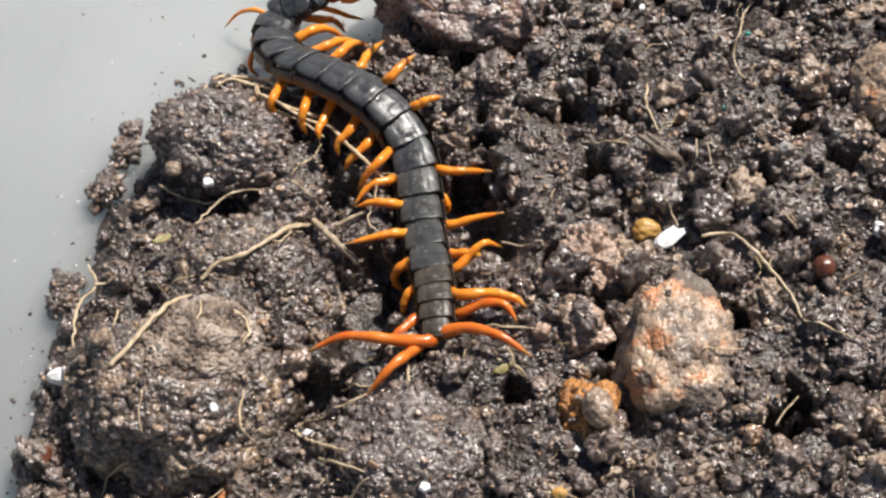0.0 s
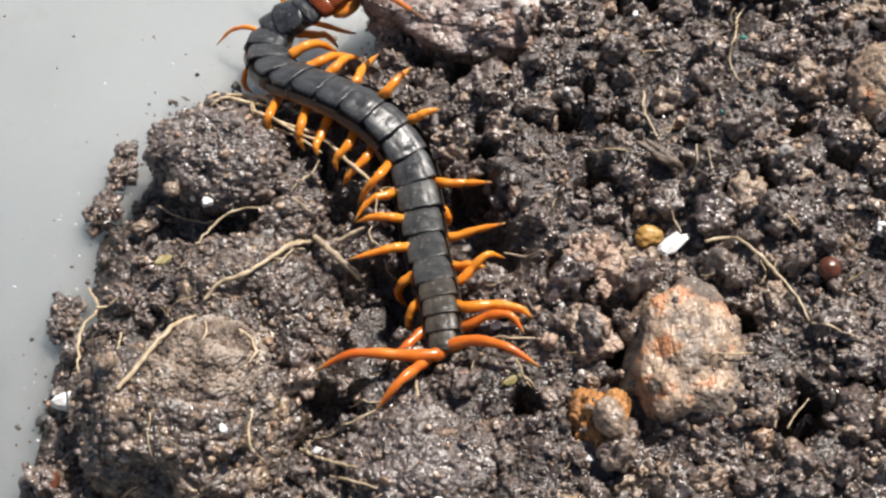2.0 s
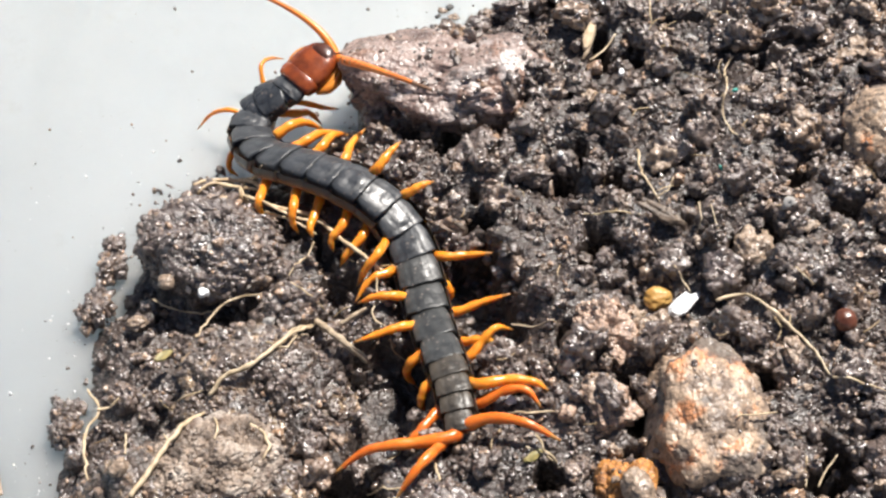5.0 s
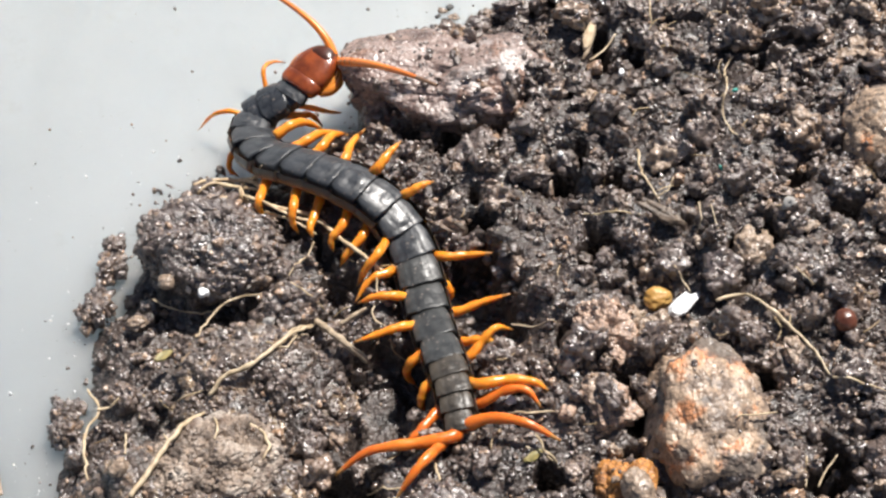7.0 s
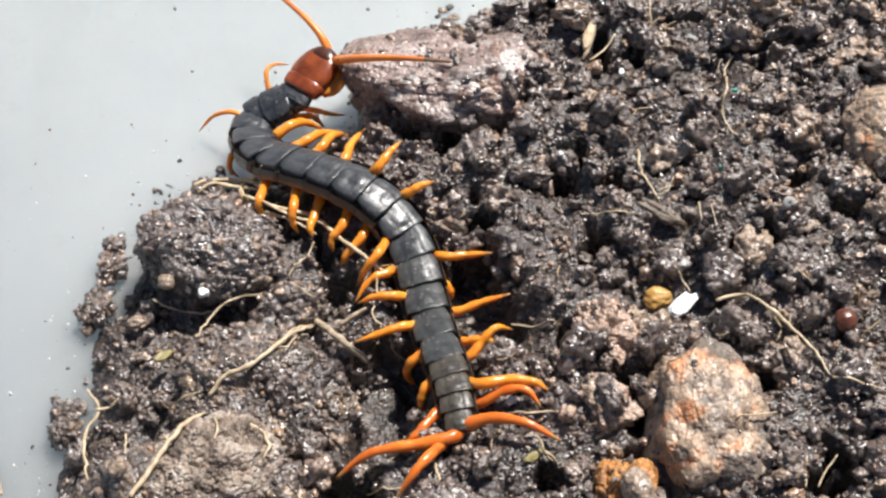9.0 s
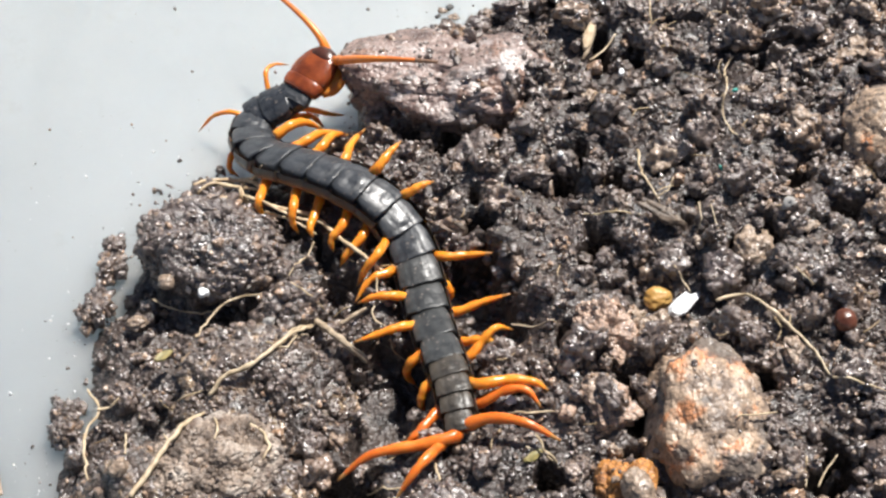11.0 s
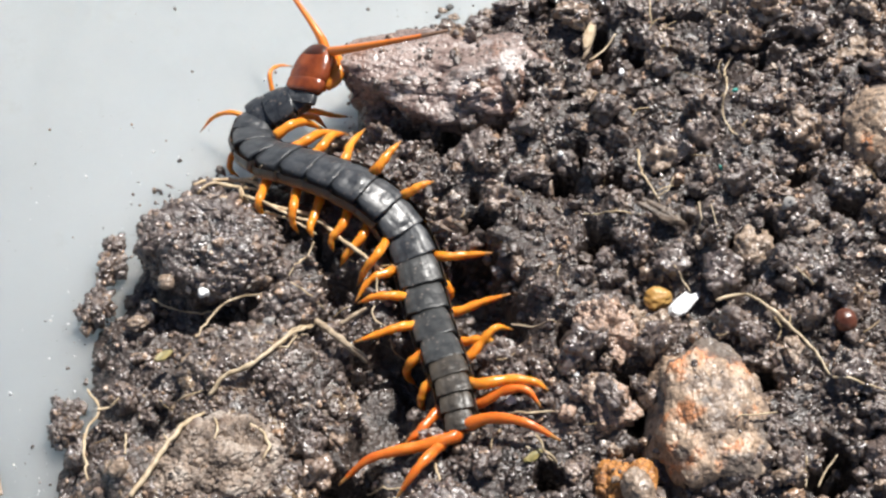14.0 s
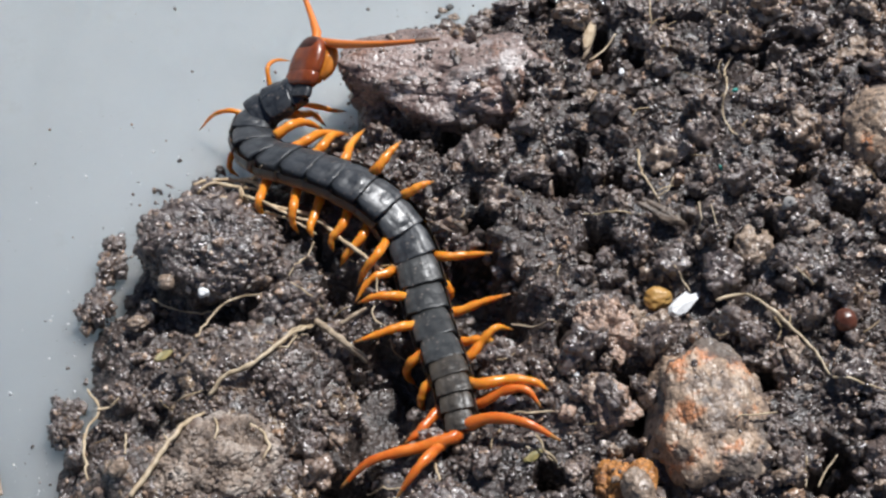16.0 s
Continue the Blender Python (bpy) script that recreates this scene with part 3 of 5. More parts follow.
crumbs("hollow_crumb", "dark damp crumbs lining the hollows in the soil", 1500, 3, 0.0007, 0.0021, 12, VIEW, walls=True)
crumbs("soil_speck", "tiny soil specks strewn on the plastic floor", 1200, 2, 0.0001, 0.0009, 4, (-0.16, 0.05, -0.09, 0.14), True)
crumbs("edge_crumb", "dark crumbs fringing the heap on the plastic floor", 420, 3, 0.0003, 0.0022, 9, (-0.11, 0.05, -0.09, 0.14), True, reach=0.0028, stray=0.0)
crumbs("pale_speck", "tiny pale specks strewn on the plastic floor", 260, 2, 0.00012, 0.0006, 10, (-0.16, 0.05, -0.09, 0.14), True, mat=SHELL, reach=0.014, stray=0.02)


# ---- clods and stones ----
def clod(name, label, at, size, turn, seed, mat, category="clod", levels=6, **shape):
    v, f = lumpy(levels, seed, **shape)
    me = mesh_from(name, v * (np.array(size) / 1000), f)
    ob = finish(name, me, mat)
    ob.matrix_world = pose(at[0] / 1000, at[1] / 1000, at[2] / 1000, *turn)
    return tagged(ob, label, category)


CLODS = [
    clod("pale_clod", "pale pinkish-grey clod of clay speckled with dark soil", (3, 60.5, 14.0), (30, 18.0, 12.6), (-14, -7, -6), 101, PALE_CLOD, levels=7, square=0.9, big=0.36, grains=0.12, fine=0.05, bites=0.12),
    clod("soil_clod", "rounded dark brown soil clod at the heap's edge", (-57, 6, 10.5), (18.8, 14, 11.5), (4, 6, -8), 102, CLOD, levels=7, big=0.30, grains=0.12, fine=0.07, bites=0.10),
    clod("soil_clod", "broad brown soil clod with a tan crust under a root", (-42, -33, 8), (19, 19, 12), (0, 8, 10), 103, TAN_CLOD, levels=7, big=0.42, fine=0.09, bites=0.15),
    clod("soil_clod", "large brown soil clod with a tan crusted top", (-54, -69, 13), (25, 21, 17), (0, 5, 0), 104, TAN_CLOD, levels=7, big=0.36, fine=0.09, bites=0.12),
    clod("soil_clod", "dome of dry greyish tan crust on a large clod", (-50.5, -61, 21), (15, 12, 11), (0, 5, 20), 115, CRUSTED, levels=7, big=0.3, grains=0.18, grain_size=4.2, fine=0.11, bites=0.10),
    clod("soil_clod", "low dark brown soil clod below the tail", (8, -78, 15), (23, 18, 13), (0, 8, 0), 105, CLOD, levels=7, big=0.36, fine=0.09, bites=0.12),
    clod("rock", "tan and orange rough rock half sunk in soil", (56.8, -53, 31), (11.8, 17.5, 12), (6, 8, 0), 106, ROCK, "rock", levels=7, big=0.2, grains=0.08, fine=0.05, square=0.66, taper=0.10, shear=-0.13, bites=0.16),
    clod("stone", "rusty orange stone crusted with soil", (38.5, -67, 27.5), (6.2, 7, 5.5), (0, 0, 0), 118, RUST, "stone", big=0.4, grains=0.3, fine=0.1, bites=0.15),
    clod("soil_clod", "pinkish tan crumbly clod on the soil", (36.5, -27, 28), (6.8, 9.4, 6.4), (0, 12, 20), 108, PINK, big=0.65, grains=0.3, fine=0.12, bites=0.3),
    clod("stone", "small tan angular stone in the soil", (37, -47, 27.5), (5.8, 5.6, 4.2), (8, 6, 20), 109, PINK, "stone", square=0.62, big=0.5, grains=0.14, fine=0.08, bites=0.2),
    clod("rock", "grey-brown rough stone on the soil", (105, 22, 40), (10, 11, 9), (0, 0, 0), 110, ROCK, "rock", grains=0.08),
    clod("soil_clod", "small dark soil clod beside the straw", (-36, -11, 13), (7.5, 7, 6), (0, 0, 20), 111, CLOD, big=0.5, fine=0.12, bites=0.2),
    clod("soil_clod", "dark ragged soil clump at the heap's edge", (-83.6, 9.0, 3.0), (2.5, 6.0, 3.2), (0, 0, -14), 112, CLOD, big=1.0, grains=0.5, fine=0.2, bites=0.5),
    clod("soil_clod", "dark ragged soil clump at the heap's edge", (-89.8, -36.5, 2.5), (2.8, 5.6, 3.2), (0, 0, 12), 113, CLOD, big=1.0, grains=0.5, fine=0.2, bites=0.5),
    clod("soil_clod", "dark soil clump at the heap's edge", (-86, -5.6, 2.8), (3.0, 4.2, 3.2), (0, 0, -30), 114, CLOD, big=1.0, grains=0.5, fine=0.2, bites=0.5),
]


def crust(name, label, hosts, count, r0, r1, seed):
    """Crumbs that stick to the upper sides of the clods, joined into one object."""
    rng = np.random.default_rng(seed)
    shapes = [lumpy(2, seed * 20 + k, 0.75, 0.26, 2.3, bites=0.42) for k in range(12)]
    vs, fs, at = [], [], 0
    for ob in hosts:
        m = np.array(ob.matrix_world)
        v = np.empty(len(ob.data.vertices) * 3)
        ob.data.vertices.foreach_get("co", v)
        w = v.reshape(-1, 3) @ m[:3, :3].T + m[:3, 3]
        w = w[w[:, 2] > m[2, 3] - 0.001]
        share = int(count * len(w) ** 0.5 / 180)
        turns = turn_matrices(share, rng)
        for k in range(share):
            p, r = w[rng.integers(len(w))], r0 * (r1 / r0) ** (rng.uniform() ** 2)
            a, f = shapes[k % 12]
            vs.append((a * r * rng.uniform(0.6, 1.25, 3)) @ turns[k].T + p)
            fs.append(f + at)
            at += len(a)
    ob = finish(name, mesh_from(name, np.concatenate(vs), np.concatenate(fs)), CRUMB)
    return tagged(ob, label, "soil", kind="stuff")


def tree_of(names):
    """One search tree over all the objects whose names begin so."""
    vs, fs, at = [], [], 0
    for ob in bpy.data.objects:
        if ob.type == "MESH" and ob.name.split(".")[0] in names:
            m = np.array(ob.matrix_world)
            v = np.empty(len(ob.data.vertices) * 3)
            ob.data.vertices.foreach_get("co", v)
            vs.append(v.reshape(-1, 3) @ m[:3, :3].T + m[:3, 3])
            f = np.empty(len(ob.data.loops), np.int32)
            ob.data.loops.foreach_get("vertex_index", f)
            fs += (f.reshape(len(ob.data.polygons), -1) + at).tolist()
            at += len(vs[-1])
    return BVHTree.FromPolygons(np.concatenate(vs).tolist(), fs)


SOIL_TREE = tree_of(("soil", "soil_clump", "soil_crumb"))
crumbs("soil_grain", "fine grains of damp soil on the heap", 11500, 2, 0.00035, 0.00105, 3, VIEW, lie=SOIL_TREE)
crust("clod_crumb", "dark damp crumbs stuck to the clods", CLODS[1:4] + CLODS[5:6] + CLODS[11:], 1050, 0.00032, 0.0018, 6)
crust("clay_crumb", "dark soil crumbs stuck to the pale clod", CLODS[:1], 480, 0.0003, 0.0016, 7)
crust("rock_crumb", "dark soil crumbs stuck to the rocks", CLODS[4:5] + CLODS[6:11], 75, 0.0003, 0.0012, 8)


def shard(name, label, at, size, turn, seed, mat, category):
    """A thin broken flake with a ragged outline."""
    rng = random.Random(seed)
    bm = bmesh.new()
    k = 11
    low, top = [], []
    for j in range(k):
        a = 2 * math.pi * j / k
        r = rng.uniform(0.62, 1.1)
        p = (math.cos(a) * r * size[0], math.sin(a) * r * size[1])
        low.append(bm.verts.new((p[0] / 1000, p[1] / 1000, -size[2] / 2000)))
        top.append(bm.verts.new((p[0] * 0.86 / 1000, p[1] * 0.86 / 1000, (size[2] * rng.uniform(0.3, 0.7)) / 1000)))
    mid = bm.verts.new((0, 0, size[2] * 0.9 / 1000))
    bm.faces.new(low[::-1])
    for j in range(k):
        bm.faces.new((low[j], low[(j + 1) % k], top[(j + 1) % k], top[j]))
        bm.faces.new((top[j], top[(j + 1) % k], mid))
    ob = part(name, bm, mat)
    ob.data.shade_flat()
    ob.matrix_world = pose(at[0] / 1000, at[1] / 1000, at[2] / 1000, *turn)
    return tagged(ob, label, category)


def fibres(name, label, count, seed):
    """Short pale root hairs and plant fibres lying on the soil, joined into one object."""
    rng = np.random.default_rng(seed)
    x, y = rng.uniform(-0.08, 0.12, count * 2), rng.uniform(-0.1, 0.11, count * 2)
    keep = inside(x, y) > 0.004
    x, y = x[keep][:count], y[keep][:count]
    total = bmesh.new()
    for k in range(len(x)):
        a, span, bend = rng.uniform(0, 6.28), rng.uniform(0.0012, 0.0036), rng.uniform(-0.9, 0.9)
        px = np.array([x[k] - span * math.cos(a), x[k], x[k] + span * math.cos(a + bend)])
        py = np.array([y[k] - span * math.sin(a), y[k], y[k] + span * math.sin(a + bend)])
        pz = np.maximum.accumulate(soil_height(px, py)) + rng.uniform(0.0008, 0.0035)
        r = rng.uniform(0.00007, 0.00018)
        one = tube([(px[i], py[i], pz[i]) for i in range(3)], [r, r * 1.2, r * 0.6], 5, steps=3)
        me = bpy.data.meshes.new("fibre")
        one.to_mesh(me)
        one.free()
        total.from_mesh(me)
        bpy.data.meshes.remove(me)
    return tagged(part(name, total, HAIR), label, "fibres", kind="stuff")


fibres("root_hair", "short pale root hairs strewn over the soil", 110, 21)


# ---- the centipede ----
centipede = new("centipede")
tagged(centipede, "black-banded centipede with red head and orange legs on soil", "centipede")


def ring_mesh(half, length, high, belly=False, seed=0, round_off=False):
    """A body ring: a domed back plate with raised hind edge and two grooves, or the belly below it."""
    bm, rough = bmesh.new(), random.Random(seed)
    shift = rough.uniform(0, 6)
    dents = [(rough.uniform(-0.45, 0.45), rough.uniform(-0.8, 0.8), rough.uniform(-0.10, 0.07), rough.uniform(0.10, 0.24)) for _ in range(7)]
    stations = [(-0.60, 0.86), (-0.595, 0.95), (-0.575, 1.005), (-0.54, 1.025), (-0.50, 1.03), (-0.44, 1.015), (-0.38, 1.015), (-0.30, 1.02), (-0.20, 1.015), (-0.05, 1.005), (0.15, 0.99), (0.30, 0.965), (0.42, 0.93), (0.52, 0.885), (0.62, 0.82)]
    k = 30
    rows = []
    for s, w in stations:
        row = []
        for j in range(k + 1):
            a = math.pi * j / k
            c, v = math.cos(a), max(math.sin(a), 0.0)
            if belly:
                w = min(w, 0.97)
                row.append(bm.verts.new((s * length, c * half * w * (1.0 + 0.15 * math.sin(min(v * 3.2, math.pi))), -v ** 0.8 * high * 0.85 * w + high * 0.16)))
            else:
                u = abs(c)
                z = v ** 0.62 * high * (0.2 + 0.8 * w)
                z -= high * 0.028 * math.exp(-((u - 0.40) / 0.06) ** 2)
                z += high * 0.035 * math.exp(-((u - 0.92) / 0.05) ** 2)
                fold = 0.10 * rough.uniform(0.5, 1.0) * math.exp(-((s + 0.28) / 0.07) ** 2 - (u / 0.30) ** 4)
                z += high * v * sum(d * math.exp(-((s - ds) / dr) ** 2 - ((c - dc) / (dr * 1.6)) ** 2) for ds, dc, d, dr in dents)
                z += high * (fold + 0.010 * math.sin(j * 1.3 + s * 9 + shift))
                row.append(bm.verts.new((s * length * (1 - (0.26 if round_off else 0.13) * u ** 4) - length * 0.02 * math.exp(-((u - 0.45) / 0.1) ** 2), math.copysign(u ** 0.93, c) * half * w, z)))
        rows.append(row)
    for a, b in zip(rows, rows[1:]):
        for j in range(k):
            bm.faces.new((a[j], b[j], b[j + 1], a[j + 1]) if not belly else (a[j], a[j + 1], b[j + 1], b[j]))
    bm.faces.new(rows[0])
    bm.faces.new(rows[-1][::-1])
    bmesh.ops.recalc_face_normals(bm, faces=bm.faces[:])
    return bm


RINGS, RING_REST = [], []
for i in range(len(SPINE)):
    m, length = ring_pose(i)
    m.translation = SPINE[i][0]
    half = SPINE[i][1]
    if i == 0:
        length *= 0.9
    b = part("body_segment", ring_mesh(half * (0.98 if i < 3 else 0.86 if 4 < i < 12 else 0.90), length * (1.3 if i == 1 else 1.12 if i in (2, 3) else 1.0), half * 0.50, seed=i, round_off=i < 4), SHIELD_FRONT if i < 3 else SHIELD if i < 13 else SHIELD_LOW if i < 17 else SHIELD_TAIL, centipede,
             "satin black back plate" if i < 17 else "brownish black back plate" if i < 20 else "dark brown last plate")
    tilt = random.Random(70 + i)
    m = m @ pose(0, 0, 0, tilt.uniform(-4, 4), 1.6 + tilt.uniform(-2, 2) if i < 20 else -9, 0)
    b.matrix_basis = m
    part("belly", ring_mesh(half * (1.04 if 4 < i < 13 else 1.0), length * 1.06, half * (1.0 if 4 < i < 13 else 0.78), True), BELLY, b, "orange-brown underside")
    RINGS.append(b)
    RING_REST.append(m)


# ---- head and feelers ----
def shield(prof, long, half, high, low, k=28):
    """A domed shield along x from (station, width) pairs."""
    bm, rows = bmesh.new(), []
    for s, w in prof:
        row = []
        for j in range(k):
            a = 2 * math.pi * j / k
            c, v = math.cos(a), math.sin(a)
            z = abs(v) ** 0.7 * (high if v > 0 else -low) * w ** 0.6
            row.append(bm.verts.new((s * long, math.copysign(abs(c) ** 0.8, c) * half * w, z)))
        rows.append(row)
    for a, b in zip(rows, rows[1:]):
        for j in range(k):
            bm.faces.new((a[j], b[j], b[(j + 1) % k], a[(j + 1) % k]))
    bm.faces.new(rows[0])
    bm.faces.new(rows[-1][::-1])
    bmesh.ops.recalc_face_normals(bm, faces=bm.faces[:])
    return bm


LONG, HALF = 0.0142, 0.0061
FRONT = [(0.22, 0.74), (0.235, 0.90), (0.30, 0.97), (0.42, 1.0), (0.56, 0.98), (0.70, 0.91), (0.82, 0.79), (0.91, 0.63), (0.97, 0.42), (1.0, 0.2)]
head = part("head", shield(FRONT, LONG, HALF, 0.0030, 0.0014), HEAD, centipede, "glossy brick-red head shield")
part("brow", shield([(0.64, 0.35), (0.68, 0.60), (0.74, 0.74), (0.82, 0.71), (0.91, 0.58), (0.97, 0.41), (1.0, 0.2)], LONG * 1.006, HALF, 0.00345, 0.0014), HEAD_DARK, head, "dark brown front of the head")
part("first_plate", shield([(0.0, 0.74), (0.02, 0.89), (0.08, 0.97), (0.17, 1.0), (0.25, 0.99), (0.28, 0.92), (0.29, 0.80)], LONG, HALF, 0.00295, 0.0014), HEAD, head, "red-brown first back plate")
part("fang_base", shield([(0.10, 0.5), (0.16, 0.85), (0.32, 1.08), (0.55, 1.14), (0.74, 1.0), (0.86, 0.76), (0.94, 0.4)], LONG, HALF, 0.0006, 0.0022), FANG, head, "amber underside of the head").matrix_basis = pose(0, 0, -0.0012)
for s in (-1, 1):
    pts = [(3.0, 5.2 * s, -1.9), (6.0, 6.9 * s, -2.2), (10.0, 6.6 * s, -2.4), (13.2, 4.0 * s, -2.4), (14.8, 1.2 * s, -2.2)]
    part("fang", tube([Vector(p) / 1000 for p in pts], [0.0009, 0.0014, 0.0014, 0.0011, 0.0007, 0.0003], 10), FANG, head, "amber poison fang")
    part("eye_cluster", tube([Vector((10.6, 4.3 * s, 1.4)) / 1000, Vector((11.4, 3.9 * s, 1.3)) / 1000], [0.0003, 0.0006, 0.0003], 8), HEAD_DARK, head)
part("neck_plate", ring_mesh(0.0049, 0.0034, 0.0024), SHIELD, head, "narrow black collar plate").matrix_basis = pose(-0.0013, 0, -0.0004)

ARTICLES = 17


def feeler(long):
    """A feeler of tapering beads: the first bead carries the others."""
    beads = []
    for i in range(ARTICLES):
        r, thin = (0.0013 * (1 - 0.68 * k / ARTICLES) for k in (i, i + 1))
        step = long / ARTICLES
        bm = tube([((0.0 if i else -0.9) * step, 0, 0), (0.3 * step, 0, 0), (0.7 * step, 0, 0), (1.03 * step, 0, 0)], [r, (r + thin) / 2, thin], 10, caps=False, steps=2)
        dusk = i >= ARTICLES - 3
        if i:
            beads.append(part("feeler_bead", bm, FEELER_TIP if dusk else FEELER_MID if i >= ARTICLES - 7 else FEELER, beads[0]))
        else:
            beads.append(part("feeler", bm, FEELER, centipede, "orange beaded feeler"))
    return beads


RIGHT_BEADS, LEFT_BEADS = feeler(0.045), feeler(0.032)


# ---- legs ----
def leg(i, thick, *points):
    """A jointed leg on ring i, from its hip to its claw, in mm; it follows the ring."""
    inv = RING_REST[i].inverted()
    pts = [inv @ (Vector(p) / 1000) for p in points]
    tail = i == 20
    profile = [1.0, 1.12, 1.06, 0.88, 1.02, 1.0, 0.96, 0.78, 0.92, 0.88, 0.66, 0.74, 0.64, 0.44, 0.32, 0.14] if not tail else \
        [0.9, 1.1, 1.15, 0.95, 1.08, 1.0, 0.85, 0.92, 0.82, 0.68, 0.70, 0.55, 0.42, 0.2]
    ob = part("leg", tube(pts, [thick * 1.66 * k / 1000 for k in profile], 10, steps=7), [TAIL_LEG if i >= 18 else LEG, LEG_TIP], RINGS[i])
    last = len(ob.data.polygons) - 2
    for k, f in enumerate(ob.data.polygons):
        if k >= last - 20:
            f.material_index = 1
    return ob


leg(1, 0.38, (-46.3, 57.7, 12.7), (-47.1, 62.2, 15.9), (-45.3, 66.6, 14.1), (-41.9, 70.6, 9.5))
leg(3, 0.42, (-53.1, 52.0, 10.3), (-56.9, 52.8, 10.7), (-61.7, 54.0, 7.3), (-66.2, 54.2, 0.8))
leg(4, 0.55, (-53.3, 41.8, 10.2), (-55.4, 39.0, 8.8), (-56.0, 37.9, 4.9), (-54.3, 38.9, 0.5))
leg(6, 0.72, (-44.4, 26.2, 15.7), (-45.6, 18.1, 18.2), (-45.9, 16.4, 16.3), (-44.2, 15.1, 13.1))
leg(7, 0.72, (-36.5, 22.3, 17.8), (-36.9, 14.5, 19.9), (-37.2, 11.7, 17.8), (-35.9, 10.2, 14.2))
leg(8, 0.72, (-30.4, 18.5, 18.7), (-31.8, 12.8, 18.0), (-32.6, 9.1, 18.5), (-32.0, 7.0, 16.9))
leg(9, 0.72, (-23.0, 14.9, 19.3), (-24.6, 9.1, 19.5), (-27.3, 6.1, 17.5), (-26.9, 4.2, 14.9))
leg(10, 0.72, (-17.7, 11.3, 18.4), (-19.9, 5.8, 18.8), (-23.4, 2.2, 16.8), (-25.2, 0.7, 13.6))
leg(11, 0.72, (-13.2, 7.8, 16.5), (-15.2, -0.8, 22.2), (-18.4, -4.2, 20.0), (-20.8, -5.8, 14.4))
leg(12, 0.72, (-10.1, 1.8, 14.4), (-13.1, -3.5, 17.3), (-17.5, -5.9, 17.7), (-21.2, -10.8, 14.7))
leg(14, 0.72, (-7.5, -9.6, 15.5), (-11.3, -11.4, 18.8), (-16.0, -11.6, 18.8), (-20.5, -11.9, 16.2))
leg(15, 0.72, (-5.8, -18.8, 17.4), (-9.5, -20.5, 19.5), (-13.7, -22.0, 19.5), (-21.0, -24.3, 18.4))
leg(16, 0.72, (-4.5, -28.2, 20.0), (-7.4, -29.7, 18.4), (-8.4, -30.1, 13.5), (-6.2, -29.4, 7.2))
leg(17, 0.72, (-1.8, -35.4, 21.6), (-4.1, -38.1, 20.9), (-5.0, -40.1, 18.2), (-4.1, -41.1, 14.1))
leg(18, 0.75, (0.4, -41.9, 21.8), (-2.0, -46.1, 22.9), (-5.5, -50.6, 23.1), (-8.5, -52.8, 21.8))
leg(19, 0.85, (2.1, -47.6, 21.2), (0.1, -53.1, 23.4), (-5.1, -60.5, 26.1), (-10.3, -66.0, 21.1))
leg(1, 0.5, (-38.5, 52.2, 13.3), (-33.5, 52.2, 11.9), (-30.1, 54.3, 8.1), (-26.7, 57.9, 3.3))
leg(2, 0.72, (-43.0, 51.2, 10.9), (-38.1, 51.7, 9.9), (-35.1, 54.5, 6.9), (-32.2, 55.3, 1.3))
leg(5, 0.82, (-43.3, 40.0, 16.1), (-39.3, 42.9, 17.0), (-36.0, 46.2, 14.2), (-31.8, 48.7, 8.4))
leg(6, 0.82, (-38.4, 34.6, 17.4), (-34.6, 37.1, 18.1), (-31.0, 41.2, 15.9), (-24.0, 44.6, 10.7))
leg(7, 0.8, (-33.0, 30.5, 19.1), (-30.4, 33.4, 20.3), (-28.3, 38.0, 18.7), (-25.2, 42.3, 14.5))
leg(8, 0.8, (-26.5, 26.3, 19.6), (-24.5, 29.0, 20.7), (-23.3, 34.4, 19.8), (-20.1, 41.1, 17.7))
leg(9, 0.8, (-19.3, 22.6, 20.5), (-16.1, 21.6, 26.0), (-13.4, 25.0, 27.5), (-10.4, 28.6, 27.9))
leg(10, 0.78, (-12.6, 17.4, 19.0), (-8.6, 16.2, 22.9), (-5.8, 17.0, 24.7), (-2.2, 18.5, 24.7))
leg(12, 0.75, (-4.2, 3.8, 14.8), (0.1, 0.1, 18.7), (5.6, 0.4, 19.0), (12.0, 0.1, 20.2))
leg(13, 0.7, (-2.2, -2.8, 14.7), (0.8, -5.4, 14.5), (1.9, -6.7, 12.7), (1.7, -7.0, 10.2))
leg(14, 0.75, (-0.7, -12.0, 13.7), (3.2, -13.9, 15.7), (8.9, -12.6, 17.6), (16.2, -11.3, 19.6))
leg(15, 0.72, (0.9, -21.1, 15.6), (4.7, -24.7, 19.5), (8.6, -25.3, 21.6), (13.1, -25.8, 21.1))
leg(16, 0.75, (3.1, -29.1, 19.0), (6.3, -28.9, 20.0), (9.1, -25.7, 21.4), (12.3, -23.1, 23.1), (16.4, -20.9, 18.7))
leg(17, 0.8, (4.5, -35.9, 21.0), (8.1, -40.6, 27.1), (14.6, -39.8, 27.8), (20.2, -40.6, 28.1), (23.5, -42.2, 26.9))
leg(18, 0.8, (4.9, -41.8, 21.9), (8.1, -43.6, 23.8), (13.3, -42.1, 26.5), (18.3, -42.3, 27.6), (21.9, -46.2, 26.3))
leg(20, 0.9, (3.3, -48.6, 22.8), (5.1, -49.7, 24.9), (10.6, -49.7, 27.9), (17.9, -52.0, 30.0), (25.4, -55.6, 28.5))
TAIL_LEFT = leg(20, 0.9, (3.8, -49.5, 22.2), (2.0, -52.7, 24.5), (-4.2, -54.4, 23.5), (-10.4, -55.6, 22.9), (-16.6, -57.4, 21.6), (-22.6, -61.0, 16.7))


